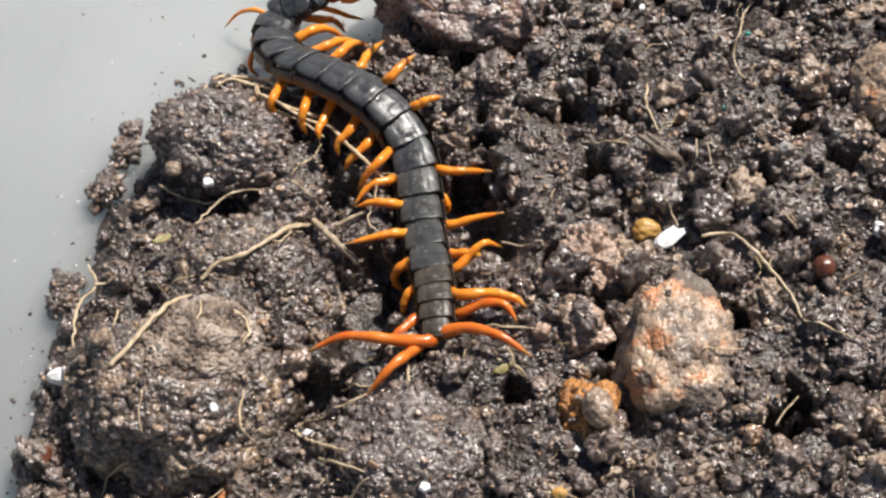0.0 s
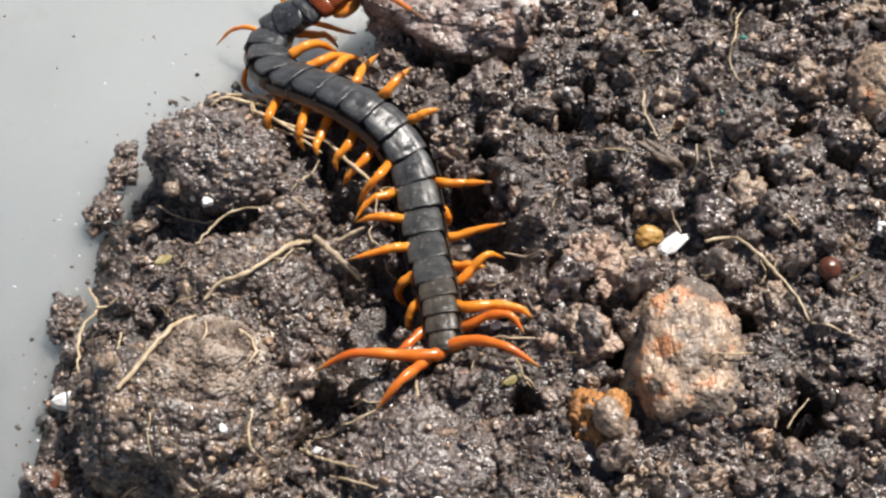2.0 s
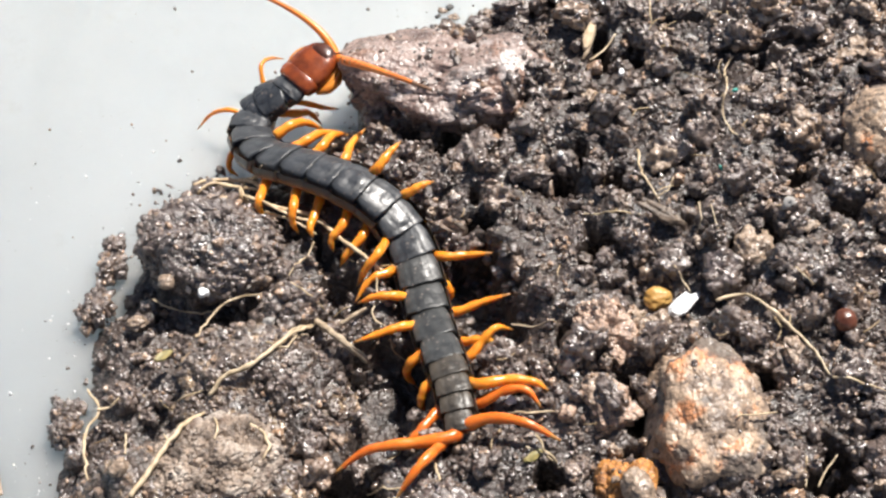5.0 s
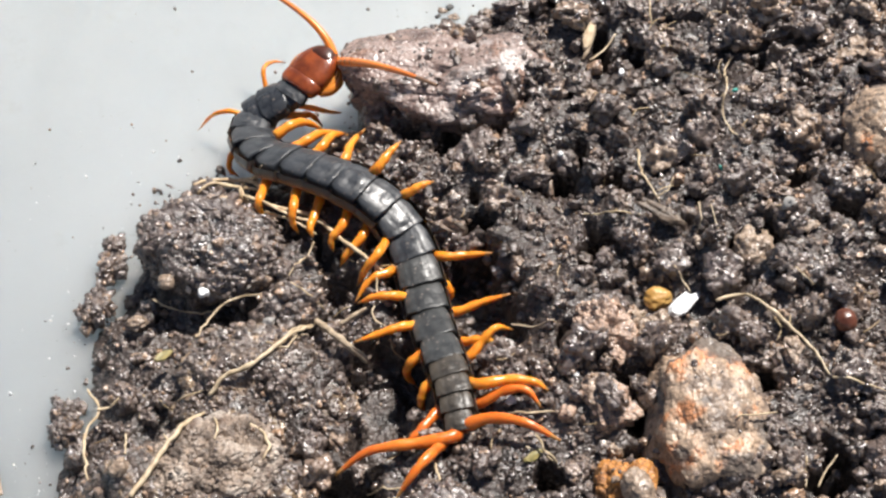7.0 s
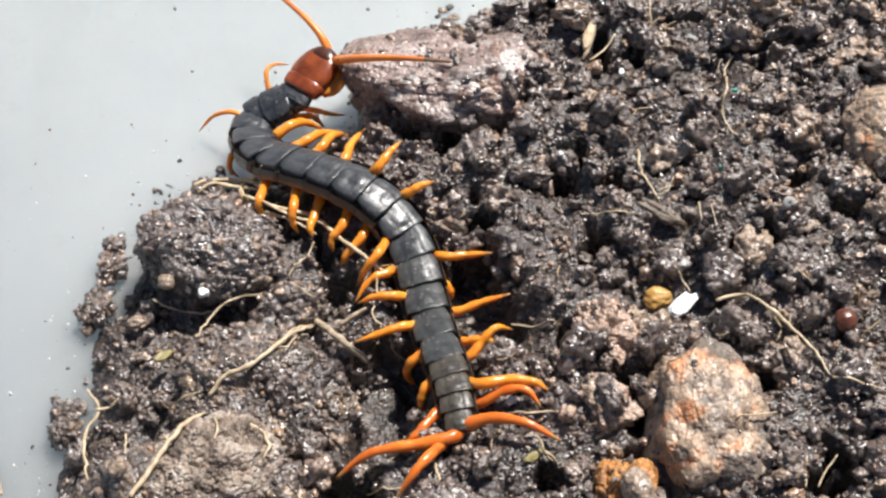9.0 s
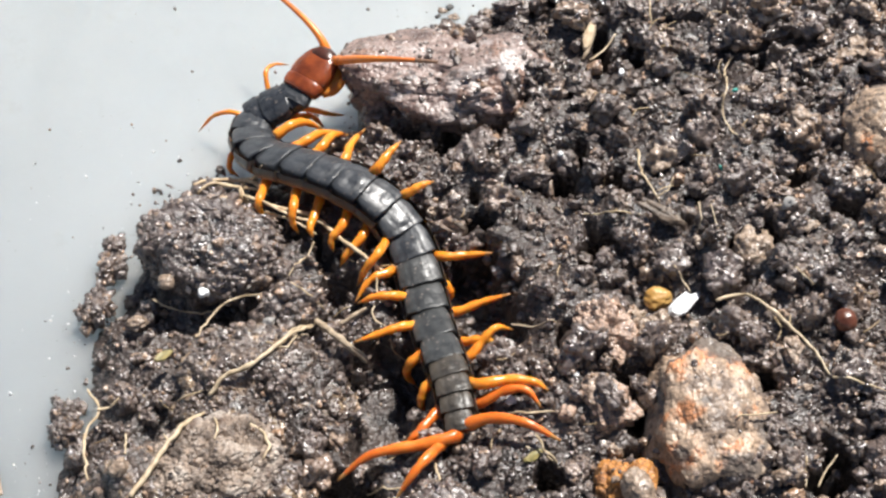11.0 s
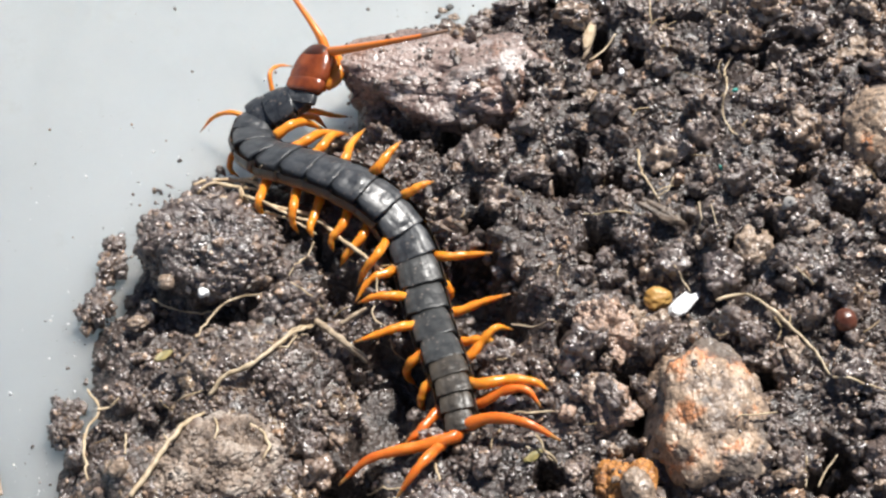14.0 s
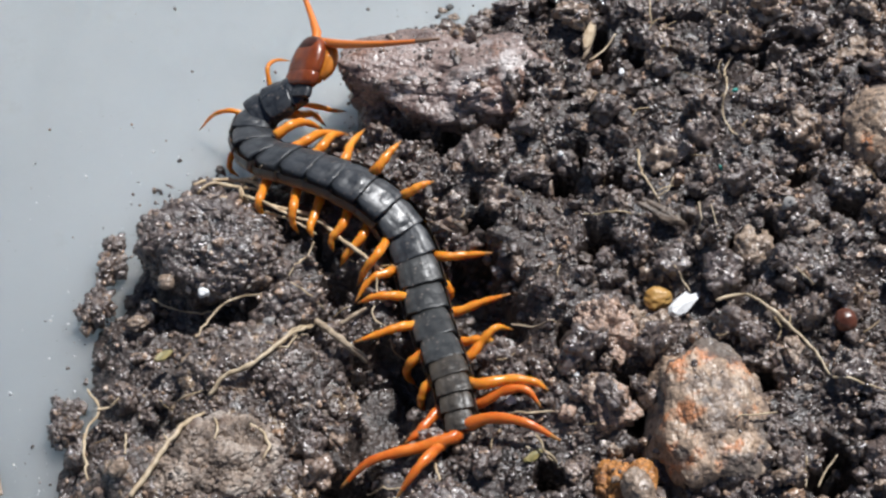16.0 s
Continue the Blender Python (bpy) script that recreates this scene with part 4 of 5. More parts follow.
# ---- roots, straws and twigs ----
def strand(name, label, mat, category, radii, *points):
    """A root, straw or twig through points in mm, with small kinks and uneven thickness."""
    rng = random.Random(int(abs(sum(p[0] * 7 + p[1] * 3 + p[2] for p in points)) * 10))
    pts = [Vector(p) for p in points]
    wild = 0.10 if category == "straw" else 0.14 if category == "twig" else 0.22
    line, thick = [], []
    ext = [pts[0] * 2 - pts[1]] + pts + [pts[-1] * 2 - pts[-2]]
    spans = len(pts) - 1
    for i in range(1, spans + 1):
        a, b, c, d = ext[i - 1:i + 3]
        bits = max(2, int((c - b).length / 1.5))
        for k in range(bits):
            t = k / bits
            line.append(0.5 * ((2 * b) + (c - a) * t + (2 * a - 5 * b + 4 * c - d) * t * t + (3 * b - a - 3 * c + d) * t ** 3))
    line.append(pts[-1])
    for k in range(len(line)):
        at = k / (len(line) - 1) * (len(radii) - 1)
        j = min(int(at), len(radii) - 2)
        r = radii[j] + (radii[j + 1] - radii[j]) * (at - j)
        thick.append(r * rng.uniform(0.70, 0.98) * (1.25 if rng.random() < 0.12 else 1.0) * (0.6 if k == len(line) - 1 else 1.0) / 1000)
        if 0 < k < len(line) - 1:
            line[k] = line[k] + Vector([rng.gauss(0, 1) for _ in range(3)]) * wild * 0.6
    lift = []
    for p, r in zip(line, thick):
        top = SOIL_TREE.ray_cast(Vector((p.x / 1000, p.y / 1000, 0.2)), Vector((0, 0, -1)))[0]
        lift.append(min(max(top.z * 1000 + r * 600 - p.z, 0), 4.0) if top else 0)
    for k, p in enumerate(line):
        p.z += max(lift[k], (lift[max(k - 1, 0)] + lift[k] + lift[min(k + 1, len(line) - 1)]) / 3)
    ob = part(name, tube([p / 1000 for p in line], thick, 7, steps=3), mat)
    return tagged(ob, label, category)


strand("root", "pale yellow root arching over the soil", ROOT, "root", (0.47, 0.42, 0.42, 0.34), (61.5, -23.5, 35.0), (67.1, -21.7, 35.0), (70.8, -27.9, 40.5), (76.7, -33.3, 38.6), (80.7, -38.7, 38.3), (83.3, -45.4, 38.9))
strand("root", "thin greyish root lying on the soil", ROOT, "root", (0.34, 0.3, 0.21), (83.5, -46.3, 39.6), (88.2, -48.0, 40.0), (94.0, -50.2, 39.7))
strand("root", "thin pale root on the soil", ROOT, "root", (0.26, 0.3, 0.26, 0.21), (73.6, 52.4, 32.8), (71.5, 48.9, 31.3), (69.3, 36.0, 40.7), (67.9, 30.6, 38.4), (69.2, 25.7, 36.8), (71.7, 18.0, 39.8))
strand("root", "thin pale root on the soil", ROOT, "root", (0.38, 0.34, 0.26), (47.9, 25.3, 28.6), (48.1, 18.0, 30.1), (49.5, 12.1, 32.0), (51.5, 6.4, 32.2))
strand("rootlet", "short pale side root on the soil", ROOT, "root", (0.26, 0.17), (50.8, 7.3, 33.2), (52.8, 8.5, 33.8), (56.5, 15.9, 26.1))
strand("root", "thin wavy brown root on the soil", ROOT, "root", (0.21, 0.26, 0.26, 0.21), (27.9, 11.8, 20.0), (32.1, 9.9, 17.5), (36.3, 7.1, 25.2), (40.4, 4.5, 30.9), (47.3, 5.2, 29.1))
strand("rootlet", "thin pale rootlet on the soil", ROOT, "root", (0.21, 0.17), (59.1, 0.3, 40.3), (59.3, -4.1, 40.2), (58.7, -5.6, 36.4))
strand("rootlet", "thin pale rootlet on the soil", ROOT, "root", (0.21, 0.21), (61.5, -1.3, 41.5), (62.5, -4.6, 39.9), (63.4, -8.1, 39.2))
strand("rootlet", "curved brown rootlet at the heap's far edge", ROOT, "root", (0.3, 0.26), (45.3, 65.9, 26.7), (42.6, 62.4, 25.1), (38.0, 57.9, 25.5))
strand("rootlet", "thin pale rootlet beside a white flake", ROOT, "root", (0.21, 0.26), (53.1, -12.3, 32.7), (55.4, -14.9, 30.7), (56.7, -18.2, 30.5))
strand("root", "forked pale root at the heap's edge", ROOT, "root", (0.34, 0.38, 0.38, 0.3), (-85.1, -28.2, 3.5), (-80.9, -35.6, 6.9), (-81.4, -46.6, 14.2), (-77.2, -62.2, 22.8))
strand("rootlet", "short pale side root at the heap's edge", ROOT, "root", (0.4, 0.32), (-81.0, -36.3, 8.0), (-78.4, -35.2, 7.4), (-75.9, -33.8, 7.8))
strand("root", "long pale tan root lying across a crusted clod", ROOT, "root", (0.78, 0.72, 0.66, 0.55), (-65.9, -69.6, 29.6), (-62.2, -63.3, 30.1), (-58.9, -57.1, 30.5), (-55.9, -51.8, 29.4), (-52.6, -47.6, 26.6))
strand("rootlet", "short stub on the side of a pale root", ROOT, "root", (0.34, 0.26), (-58.9, -57.1, 30.5), (-60.3, -55.0, 30.2))
strand("root", "pale forked root lying on a tan clod", ROOT, "root", (0.62, 0.68, 0.60, 0.52, 0.45), (-53.6, -37.6, 17.0), (-49.8, -33.9, 19.7), (-43.2, -31.5, 21.6), (-38.4, -26.5, 21.0), (-34.8, -22.4, 19.9), (-31.0, -17.3, 14.5))
strand("rootlet", "thin side root curling off a pale root", ROOT, "root", (0.24, 0.28, 0.2), (-41.4, -24.4, 19.0), (-37.1, -27.2, 20.9), (-35.2, -25.4, 20.3), (-33.7, -21.0, 18.2))
strand("rootlet", "thin tan fibre half sunk in soil", ROOT, "root", (0.2, 0.26, 0.2), (-61.6, -36.3, 11.9), (-58.7, -36.0, 14.5), (-54.7, -35.0, 15.4))
strand("rootlet", "thin fork of a pale root on a clod", ROOT, "root", (0.3, 0.26), (-37.4, -23.5, 18.9), (-35.0, -20.6, 18.7), (-30.8, -15.7, 12.6))
strand("rootlet", "thin fork of a pale root on a clod", ROOT, "root", (0.26, 0.21), (-40.8, -29.0, 21.5), (-36.0, -23.7, 19.6), (-31.8, -20.6, 16.2))
strand("root", "thin tan root curving over the soil", ROOT, "root", (0.26, 0.34, 0.34, 0.26), (-58.8, -19.9, 13.9), (-55.6, -12.9, 12.2), (-52.1, -9.3, 13.2), (-48.4, -8.1, 13.4), (-43.7, -8.8, 15.6))
strand("rootlet", "thin grey rootlet on the soil", ROOT, "root", (0.21, 0.21), (-70.8, -6.8, 10.4), (-66.5, -8.9, 9.9), (-62.3, -7.9, 6.4), (-55.6, -9.4, 8.6))
strand("twig", "dry brown twig resting on a clod", TWIG, "twig", (1.15, 1.05, 0.9), (-30.2, -15.8, 14.6), (-23.9, -23.3, 18.4), (-17.3, -26.1, 12.2))
strand("twig", "thin dry twig beside the body", TWIG, "twig", (0.62, 0.55), (-24.5, -17.0, 15.0), (-21.2, -15.2, 16.0), (-17.6, -12.8, 16.4))
strand("straw", "pale dry straw at the heap's edge", STRAW, "straw", (0.26, 0.34, 0.3), (-68.7, 20.2, 13.0), (-59.5, 22.9, 11.2), (-48.9, 22.4, 13.7))
strand("straw", "pale dry straw at the heap's edge", STRAW, "straw", (0.26, 0.34, 0.34), (-64.3, 36.9, 0.2), (-57.5, 37.3, 0.9), (-50.7, 33.6, 6.1), (-45.8, 27.6, 10.0))
strand("straw", "thick pale straw under the orange legs", STRAW, "straw", (0.42, 0.59, 0.59, 0.51), (-50.9, 22.6, 13.9), (-39.8, 15.3, 17.7), (-32.0, 14.0, 16.2), (-25.5, 6.6, 17.7), (-18.2, -1.3, 19.9), (-12.8, -4.2, 15.9))
strand("straw", "pale straw under the orange legs", STRAW, "straw", (0.34, 0.42, 0.34), (-46.2, 17.9, 18.5), (-36.9, 12.8, 17.8), (-29.1, 10.8, 17.1), (-22.1, 4.3, 15.1))
strand("straw", "thin straw standing against the body", STRAW, "straw", (0.26, 0.21), (-50.1, 29.9, 9.2), (-48.5, 36.7, 3.6), (-47.6, 43.3, 0.6))
strand("straw", "bent pale straw at the heap's edge", STRAW, "straw", (0.34, 0.26), (-51.7, 32.6, 6.9), (-51.3, 23.9, 14.5), (-50.3, 21.3, 13.1), (-47.8, 21.4, 11.5))
strand("root", "thin pale root beneath the legs", ROOT, "root", (0.26, 0.26, 0.21), (-31.8, 7.2, 15.0), (-33.2, 4.1, 14.1), (-36.3, -3.1, 17.1), (-37.0, -4.8, 14.8))
strand("root", "thin brown root on a clod", ROOT, "root", (0.26, 0.26, 0.21), (-36.2, -8.9, 20.9), (-32.0, -11.4, 19.8), (-28.4, -12.0, 13.8))
strand("rootlet", "thin pale rootlet beneath the legs", ROOT, "root", (0.26, 0.26, 0.21), (-16.3, -2.8, 19.1), (-15.7, -9.9, 17.5), (-16.5, -16.1, 17.2), (-13.6, -19.6, 18.1))
strand("rootlet", "thin pale rootlet beneath the body", ROOT, "root", (0.21, 0.21), (-12.5, -22.1, 16.5), (-11.2, -23.3, 12.3), (-7.8, -24.1, 8.2))
strand("rootlet", "thin pale rootlet beside the tail", ROOT, "root", (0.26, 0.26), (-8.5, -38.3, 3.5), (-5.8, -39.1, 8.6), (-2.0, -44.7, 20.2))
strand("rootlet", "pale rootlet under the tail", ROOT, "root", (0.34, 0.34), (-2.2, -54.4, 22.5), (-1.7, -58.6, 22.5), (-0.7, -65.9, 29.9))
strand("rootlet", "pale rootlet beside the tail legs", ROOT, "root", (0.3, 0.26), (12.1, -46.2, 23.7), (18.1, -48.3, 28.0), (24.7, -47.1, 26.4))
strand("rootlet", "pale rootlet beside the tail legs", ROOT, "root", (0.34, 0.3), (20.0, -54.6, 29.6), (22.1, -57.2, 27.6), (24.8, -58.8, 24.2))
strand("rootlet", "curved brown rootlet on a clod", ROOT, "root", (0.42, 0.42, 0.34), (-42.6, -50.5, 26.8), (-39.4, -52.7, 26.3), (-37.8, -56.1, 26.8), (-38.8, -59.4, 27.3))
strand("rootlet", "short pale rootlet at the heap's edge", ROOT, "root", (0.3, 0.26), (-73.3, -43.4, 9.3), (-71.6, -50.9, 15.9), (-67.3, -61.8, 29.3))
strand("rootlet", "short tan rootlet on a clod", ROOT, "root", (0.34, 0.34), (-49.6, -51.1, 30.4), (-48.6, -54.6, 31.8), (-48.9, -57.3, 32.2))
strand("rootlet", "thin tan rootlet on the soil", ROOT, "root", (0.26, 0.26), (78.1, -69.9, 34.7), (80.0, -66.4, 35.6), (82.5, -63.6, 37.0))
strand("rootlet", "thin pale rootlet on the soil", ROOT, "root", (0.3, 0.3), (76.0, -63.3, 35.8), (75.7, -66.3, 34.7), (75.4, -70.1, 35.1))
strand("rootlet", "thin pale rootlet on the soil", ROOT, "root", (0.21, 0.26), (61.3, -58.0, 43.1), (65.3, -56.1, 41.2), (70.7, -54.4, 38.8))
strand("rootlet", "thin pale rootlet at the far edge", ROOT, "root", (0.26, 0.26), (53.9, 73.9, 35.2), (53.3, 66.7, 35.4), (53.8, 62.7, 33.3))
strand("rootlet", "short tan rootlet on the soil", ROOT, "root", (0.26, 0.21), (78.4, -19.3, 41.0), (80.2, -22.4, 42.8), (82.0, -24.0, 41.9))
strand("root", "thin pale root curving into a hollow", ROOT, "root", (0.3, 0.34, 0.3), (-37.3, -68.0, 21.6), (-37.2, -73.8, 22.4), (-35.9, -77.3, 21.3), (-33.5, -77.7, 15.5))
strand("root", "thin tan root on the soil below the tail", ROOT, "root", (0.3, 0.3, 0.26), (-24.6, -66.6, 7.1), (-19.3, -69.1, 15.2), (-14.7, -68.3, 20.7), (-9.9, -66.1, 22.5))
strand("root", "pale tan root on the soil below the tail", ROOT, "root", (0.34, 0.42, 0.34), (-26.8, -71.4, 11.4), (-20.2, -77.7, 19.7), (-12.2, -82.4, 26.6))
strand("root", "pale root on the soil below the tail", ROOT, "root", (0.34, 0.38, 0.3), (-18.7, -80.3, 17.0), (-13.4, -84.6, 24.8), (-7.4, -87.5, 27.8))
strand("rootlet", "pale rootlet beside a low clod", ROOT, "root", (0.34, 0.34), (-10.3, -91.4, 21.8), (-8.7, -90.2, 25.1), (-6.4, -88.9, 28.2))
strand("root", "tan root over a large clod", ROOT, "root", (0.26, 0.34, 0.34), (-67.2, -90.4, 5.9), (-65.9, -86.3, 8.4), (-62.5, -85.2, 12.8), (-58.0, -85.0, 17.8))
strand("rootlet", "tan rootlet on a large clod", ROOT, "root", (0.26, 0.26), (-57.8, -74.7, 29.9), (-57.8, -79.2, 28.0), (-56.4, -82.9, 26.1))
strand("rootlet", "pale rootlet beside the tail legs", ROOT, "root", (0.26, 0.26), (18.0, -56.1, 26.7), (21.3, -57.6, 26.2), (24.1, -58.8, 24.3))
strand("twig", "dark brown twig at the heap's far edge", TWIG, "twig", (0.77, 0.59), (39.7, 67.9, 27.8), (38.7, 63.6, 26.0), (36.2, 58.7, 24.2))
strand("twig", "thin brown twig on the soil", TWIG, "twig", (0.3, 0.26), (16.1, -19.5, 18.7), (20.6, -20.9, 20.1), (26.2, -22.6, 23.8))
strand("root", "thin brown root below the tail", ROOT, "root", (0.26, 0.21), (-16.9, -60.1, 11.7), (-11.6, -63.1, 19.7), (-7.9, -62.5, 20.1))
strand("straw", "tangled pale straw at the heap's edge below the body", STRAW, "straw", (0.42, 0.58, 0.58, 0.5), (-64.0, 28.0, 7.4), (-61.6, 30.0, 9.4), (-57.4, 31.2, 9.0), (-53.2, 31.0, 9.0), (-49.0, 28.6, 11.4), (-45.0, 22.6, 15.6))
strand("straw", "tangled pale straw at the heap's edge below the body", STRAW, "straw", (0.38, 0.46, 0.4), (-62.6, 25.6, 9.6), (-58.6, 28.0, 11.4), (-54.2, 26.4, 12.6), (-46.4, 24.0, 14.2))
strand("straw", "thin pale fibre lying up against the body", STRAW, "straw", (0.36, 0.3, 0.22), (-50.4, 32.4, 8.0), (-48.0, 27.4, 15.0), (-45.4, 26.2, 21.4))
strand("straw", "bent pale straw beside the front legs", STRAW, "straw", (0.36, 0.36, 0.3), (-51.0, 32.0, 8.2), (-51.0, 24.2, 13.6), (-48.9, 20.6, 13.4), (-43.6, 17.0, 18.0))
strand("root", "thin tan root curling round a soil clod", ROOT, "root", (0.3, 0.34, 0.26), (-72.6, 23.0, 6.6), (-73.0, 13.0, 12.6), (-69.6, 8.0, 19.8), (-65.2, 8.1, 19.8))
strand("straw", "short pale straw under the orange legs", STRAW, "straw", (0.42, 0.34), (-44.5, 17.1, 14.1), (-36.9, 11.8, 17.2), (-31.2, 8.7, 16.1))


# ---- pebbles, flakes and seeds ----
shard("shell_flake", "white chalky flake lying on the soil", (54.8, -21.6, 30.6), (6.2, 2.2, 0.9), (25, 0, 40), 300, SHELL, "flake")
clod("pebble", "amber yellow grain in the soil", (49.8, -17.6, 26.6), (3.2, 2.8, 2.4), (0, 0, 20), 301, AMBER, "grain", 4, big=0.4, grains=0.12, fine=0.05)
clod("seed", "smooth reddish brown seed on the soil", (87.5, -33.6, 42.5), (2.5, 2.7, 2.3), (0, 0, 0), 302, SEED, "seed", 4, big=0.12, grains=0.02, fine=0.0)
shard("shell_flake", "small white flake beside a tail leg", (15.3, -42.4, 23.2), (1.7, 1.2, 0.8), (0, 20, 40), 303, SHELL, "flake")
clod("pebble", "small cream pebble below the tail", (3.2, -54.3, 22.2), (1.1, 1.3, 1.0), (0, 0, 10), 304, TANSTONE, "pebble", 3, big=0.7, grains=0.26, fine=0.1, bites=0.25)
clod("pebble", "tan pebble between two clods", (-50.3, -7.0, 1.9), (2.0, 1.6, 1.3), (0, 0, 60), 305, TANSTONE, "pebble", 3, big=0.7, grains=0.26, fine=0.1, bites=0.25)
clod("pebble", "grey pebble between two clods", (-41.3, -18.4, 17.7), (1.9, 1.4, 1.1), (0, 0, 20), 306, GREYSTONE, "pebble", 3, big=0.7, grains=0.26, fine=0.1, bites=0.25)
shard("leaf_scrap", "yellowish olive scrap of leaf on the soil", (-65.8, -24.8, 13.8), (3.2, 1.3, 0.4), (15, 20, 40), 307, OLIVE, "leaf scrap")
clod("pebble", "small orange grain at the heap's edge", (-75.8, 26.7, 0.1), (1.3, 1.3, 1.1), (0, 0, 0), 308, RUSTGRAIN, "grain", 3, big=0.7, grains=0.26, fine=0.1, bites=0.25)
clod("pebble", "pale pinkish pebble on the soil", (82.5, -7.5, 41.2), (2.6, 1.8, 1.4), (0, 0, 10), 309, TANSTONE, "pebble", 4, big=0.7, grains=0.26, fine=0.1, bites=0.25)
clod("pebble", "tan pebble on the soil", (59.5, -6.3, 33.8), (1.7, 1.6, 1.3), (0, 0, 10), 310, TANSTONE, "pebble", 3, big=0.7, grains=0.26, fine=0.1, bites=0.25)
clod("pebble", "tan crumbly pebble on the soil", (71.3, -9.3, 36.2), (4.8, 4.8, 3.4), (0, 0, 30), 311, TANSTONE, "pebble", 4, big=0.7, grains=0.26, fine=0.1, bites=0.25)
clod("pebble", "orange tan pebble on the soil", (99.3, 7.6, 37.9), (3.6, 3.8, 2.6), (0, 0, 30), 312, TANSTONE, "pebble", 4, big=0.7, grains=0.26, fine=0.1, bites=0.25)
clod("pebble", "pale pebble at the heap's far side", (106.1, 60.5, 41.7), (3.0, 4.0, 2.4), (0, 0, 30), 313, TANSTONE, "pebble", 4, big=0.7, grains=0.26, fine=0.1, bites=0.25)
clod("pebble", "tan pebble on the soil", (85.1, 23.7, 41.9), (2.6, 2.2, 1.8), (0, 0, 30), 314, TANSTONE, "pebble", 4, big=0.7, grains=0.26, fine=0.1, bites=0.25)
clod("pebble", "grey pebble on the soil", (78.9, -2.7, 44.1), (1.8, 1.5, 1.2), (0, 0, 30), 315, GREYSTONE, "pebble", 3, big=0.7, grains=0.26, fine=0.1, bites=0.25)
shard("pebble", "white pebble on the soil", (102.0, 48.1, 40.0), (2.0, 1.3, 1.1), (0, 0, 30), 316, SHELL, "pebble")
clod("pebble", "greyish pebble on the soil", (28.8, -11.9, 21.6), (2.0, 2.4, 1.5), (0, 0, 30), 317, GREYDARK, "pebble", 3, big=0.7, grains=0.26, fine=0.1, bites=0.25)
clod("pebble", "yellowish pebble beside the body", (-3.0, 11.9, 21.3), (1.4, 1.1, 0.9), (0, 0, -20), 318, TANSTONE, "pebble", 3, big=0.7, grains=0.26, fine=0.1, bites=0.25)
shard("pebble", "small white grain on the soil", (29.8, -38.1, 27.2), (1.0, 0.8, 0.7), (0, 0, 0), 319, SHELL, "grain")
shard("pebble", "small white grain on the soil", (29.1, 25.5, 26.9), (0.9, 0.8, 0.7), (0, 0, 0), 320, SHELL, "grain")
shard("pebble", "small white grain on the soil", (46.0, 52.8, 26.4), (1.0, 1.1, 0.8), (0, 0, 0), 321, SHELL, "grain")
clod("pebble", "tan grain on the soil", (76.3, -38.5, 39.1), (2.0, 3.2, 1.6), (0, 0, 0), 322, TANSTONE, "grain", 4, big=0.7, grains=0.26, fine=0.1, bites=0.25)
clod("stone", "rusty orange stone beside a rock", (41.7, -67.1, 32.5), (3.4, 4.4, 3.0), (0, 0, 0), 323, RUST, "stone", 4)
clod("pebble", "tan pebble at the heap's edge", (-74.3, -11.2, 6.6), (3.0, 2.4, 1.8), (0, 0, 0), 324, TANSTONE, "pebble", 4, big=0.7, grains=0.26, fine=0.1, bites=0.25)
clod("pebble", "pinkish pebble at the heap's edge", (-69.3, -62.6, 29.3), (2.2, 2.4, 1.8), (0, 0, 0), 325, TANSTONE, "pebble", 3, big=0.7, grains=0.26, fine=0.1, bites=0.25)
shard("shell_flake", "white chalky lump at the heap's edge", (-83.6, -61.2, 6.3), (3.2, 2.9, 2.2), (0, 0, 0), 326, SHELL, "flake")
clod("pebble", "dark pebble on the plastic floor", (-88.8, -64.2, 1.8), (1.8, 1.7, 1.4), (0, 0, 0), 327, GREYDARK, "pebble", 3, big=0.7, grains=0.26, fine=0.1, bites=0.25)
clod("pebble", "reddish brown grain at the heap's edge", (-81.3, -82.9, 9.0), (1.8, 2.3, 1.6), (0, 0, 0), 328, SEED, "grain", 3, big=0.12, grains=0.02, fine=0.0)
shard("shell_flake", "small white flake on a large clod", (-42.0, -76.0, 27.6), (1.0, 1.8, 0.7), (0, 0, 20), 329, SHELL, "flake")
shard("pebble", "small white grain below the tail", (-22.1, -74.6, 17.6), (1.4, 1.0, 0.8), (0, 0, 0), 330, SHELL, "grain")
shard("pebble", "small white grain below the tail", (36.8, -77.1, 28.1), (1.6, 1.0, 0.9), (0, 0, 10), 331, SHELL, "grain")
shard("pebble", "small white grain on a low clod", (5.7, -89.7, 28.5), (1.5, 1.3, 1.0), (0, 0, 10), 332, SHELL, "grain")
clod("pebble", "orange grain below a large clod", (-37.2, -88.6, 11.7), (2.8, 2.2, 1.8), (0, 0, 10), 333, RUSTGRAIN, "grain", 4, big=0.7, grains=0.26, fine=0.1, bites=0.25)
clod("pebble", "amber grain below a low clod", (33.8, -88.9, 30.8), (1.6, 1.4, 1.1), (0, 0, 10), 334, AMBER, "grain", 3, big=0.4, grains=0.12, fine=0.05)
shard("pebble", "small pale grain beside the tail", (-11.7, -46.0, 5.7), (1.7, 1.2, 1.0), (0, 0, 10), 335, SHELL, "grain")
clod("pebble", "pink pebble beside a rock", (71.9, -67.2, 35.4), (2.6, 2.0, 1.6), (0, 0, 10), 336, TANSTONE, "pebble", 4, big=0.7, grains=0.26, fine=0.1, bites=0.25)
shard("pebble", "white flake at the soil's edge", (101.1, -19.6, 39.4), (1.8, 2.4, 1.2), (0, 0, 10), 337, SHELL, "flake")
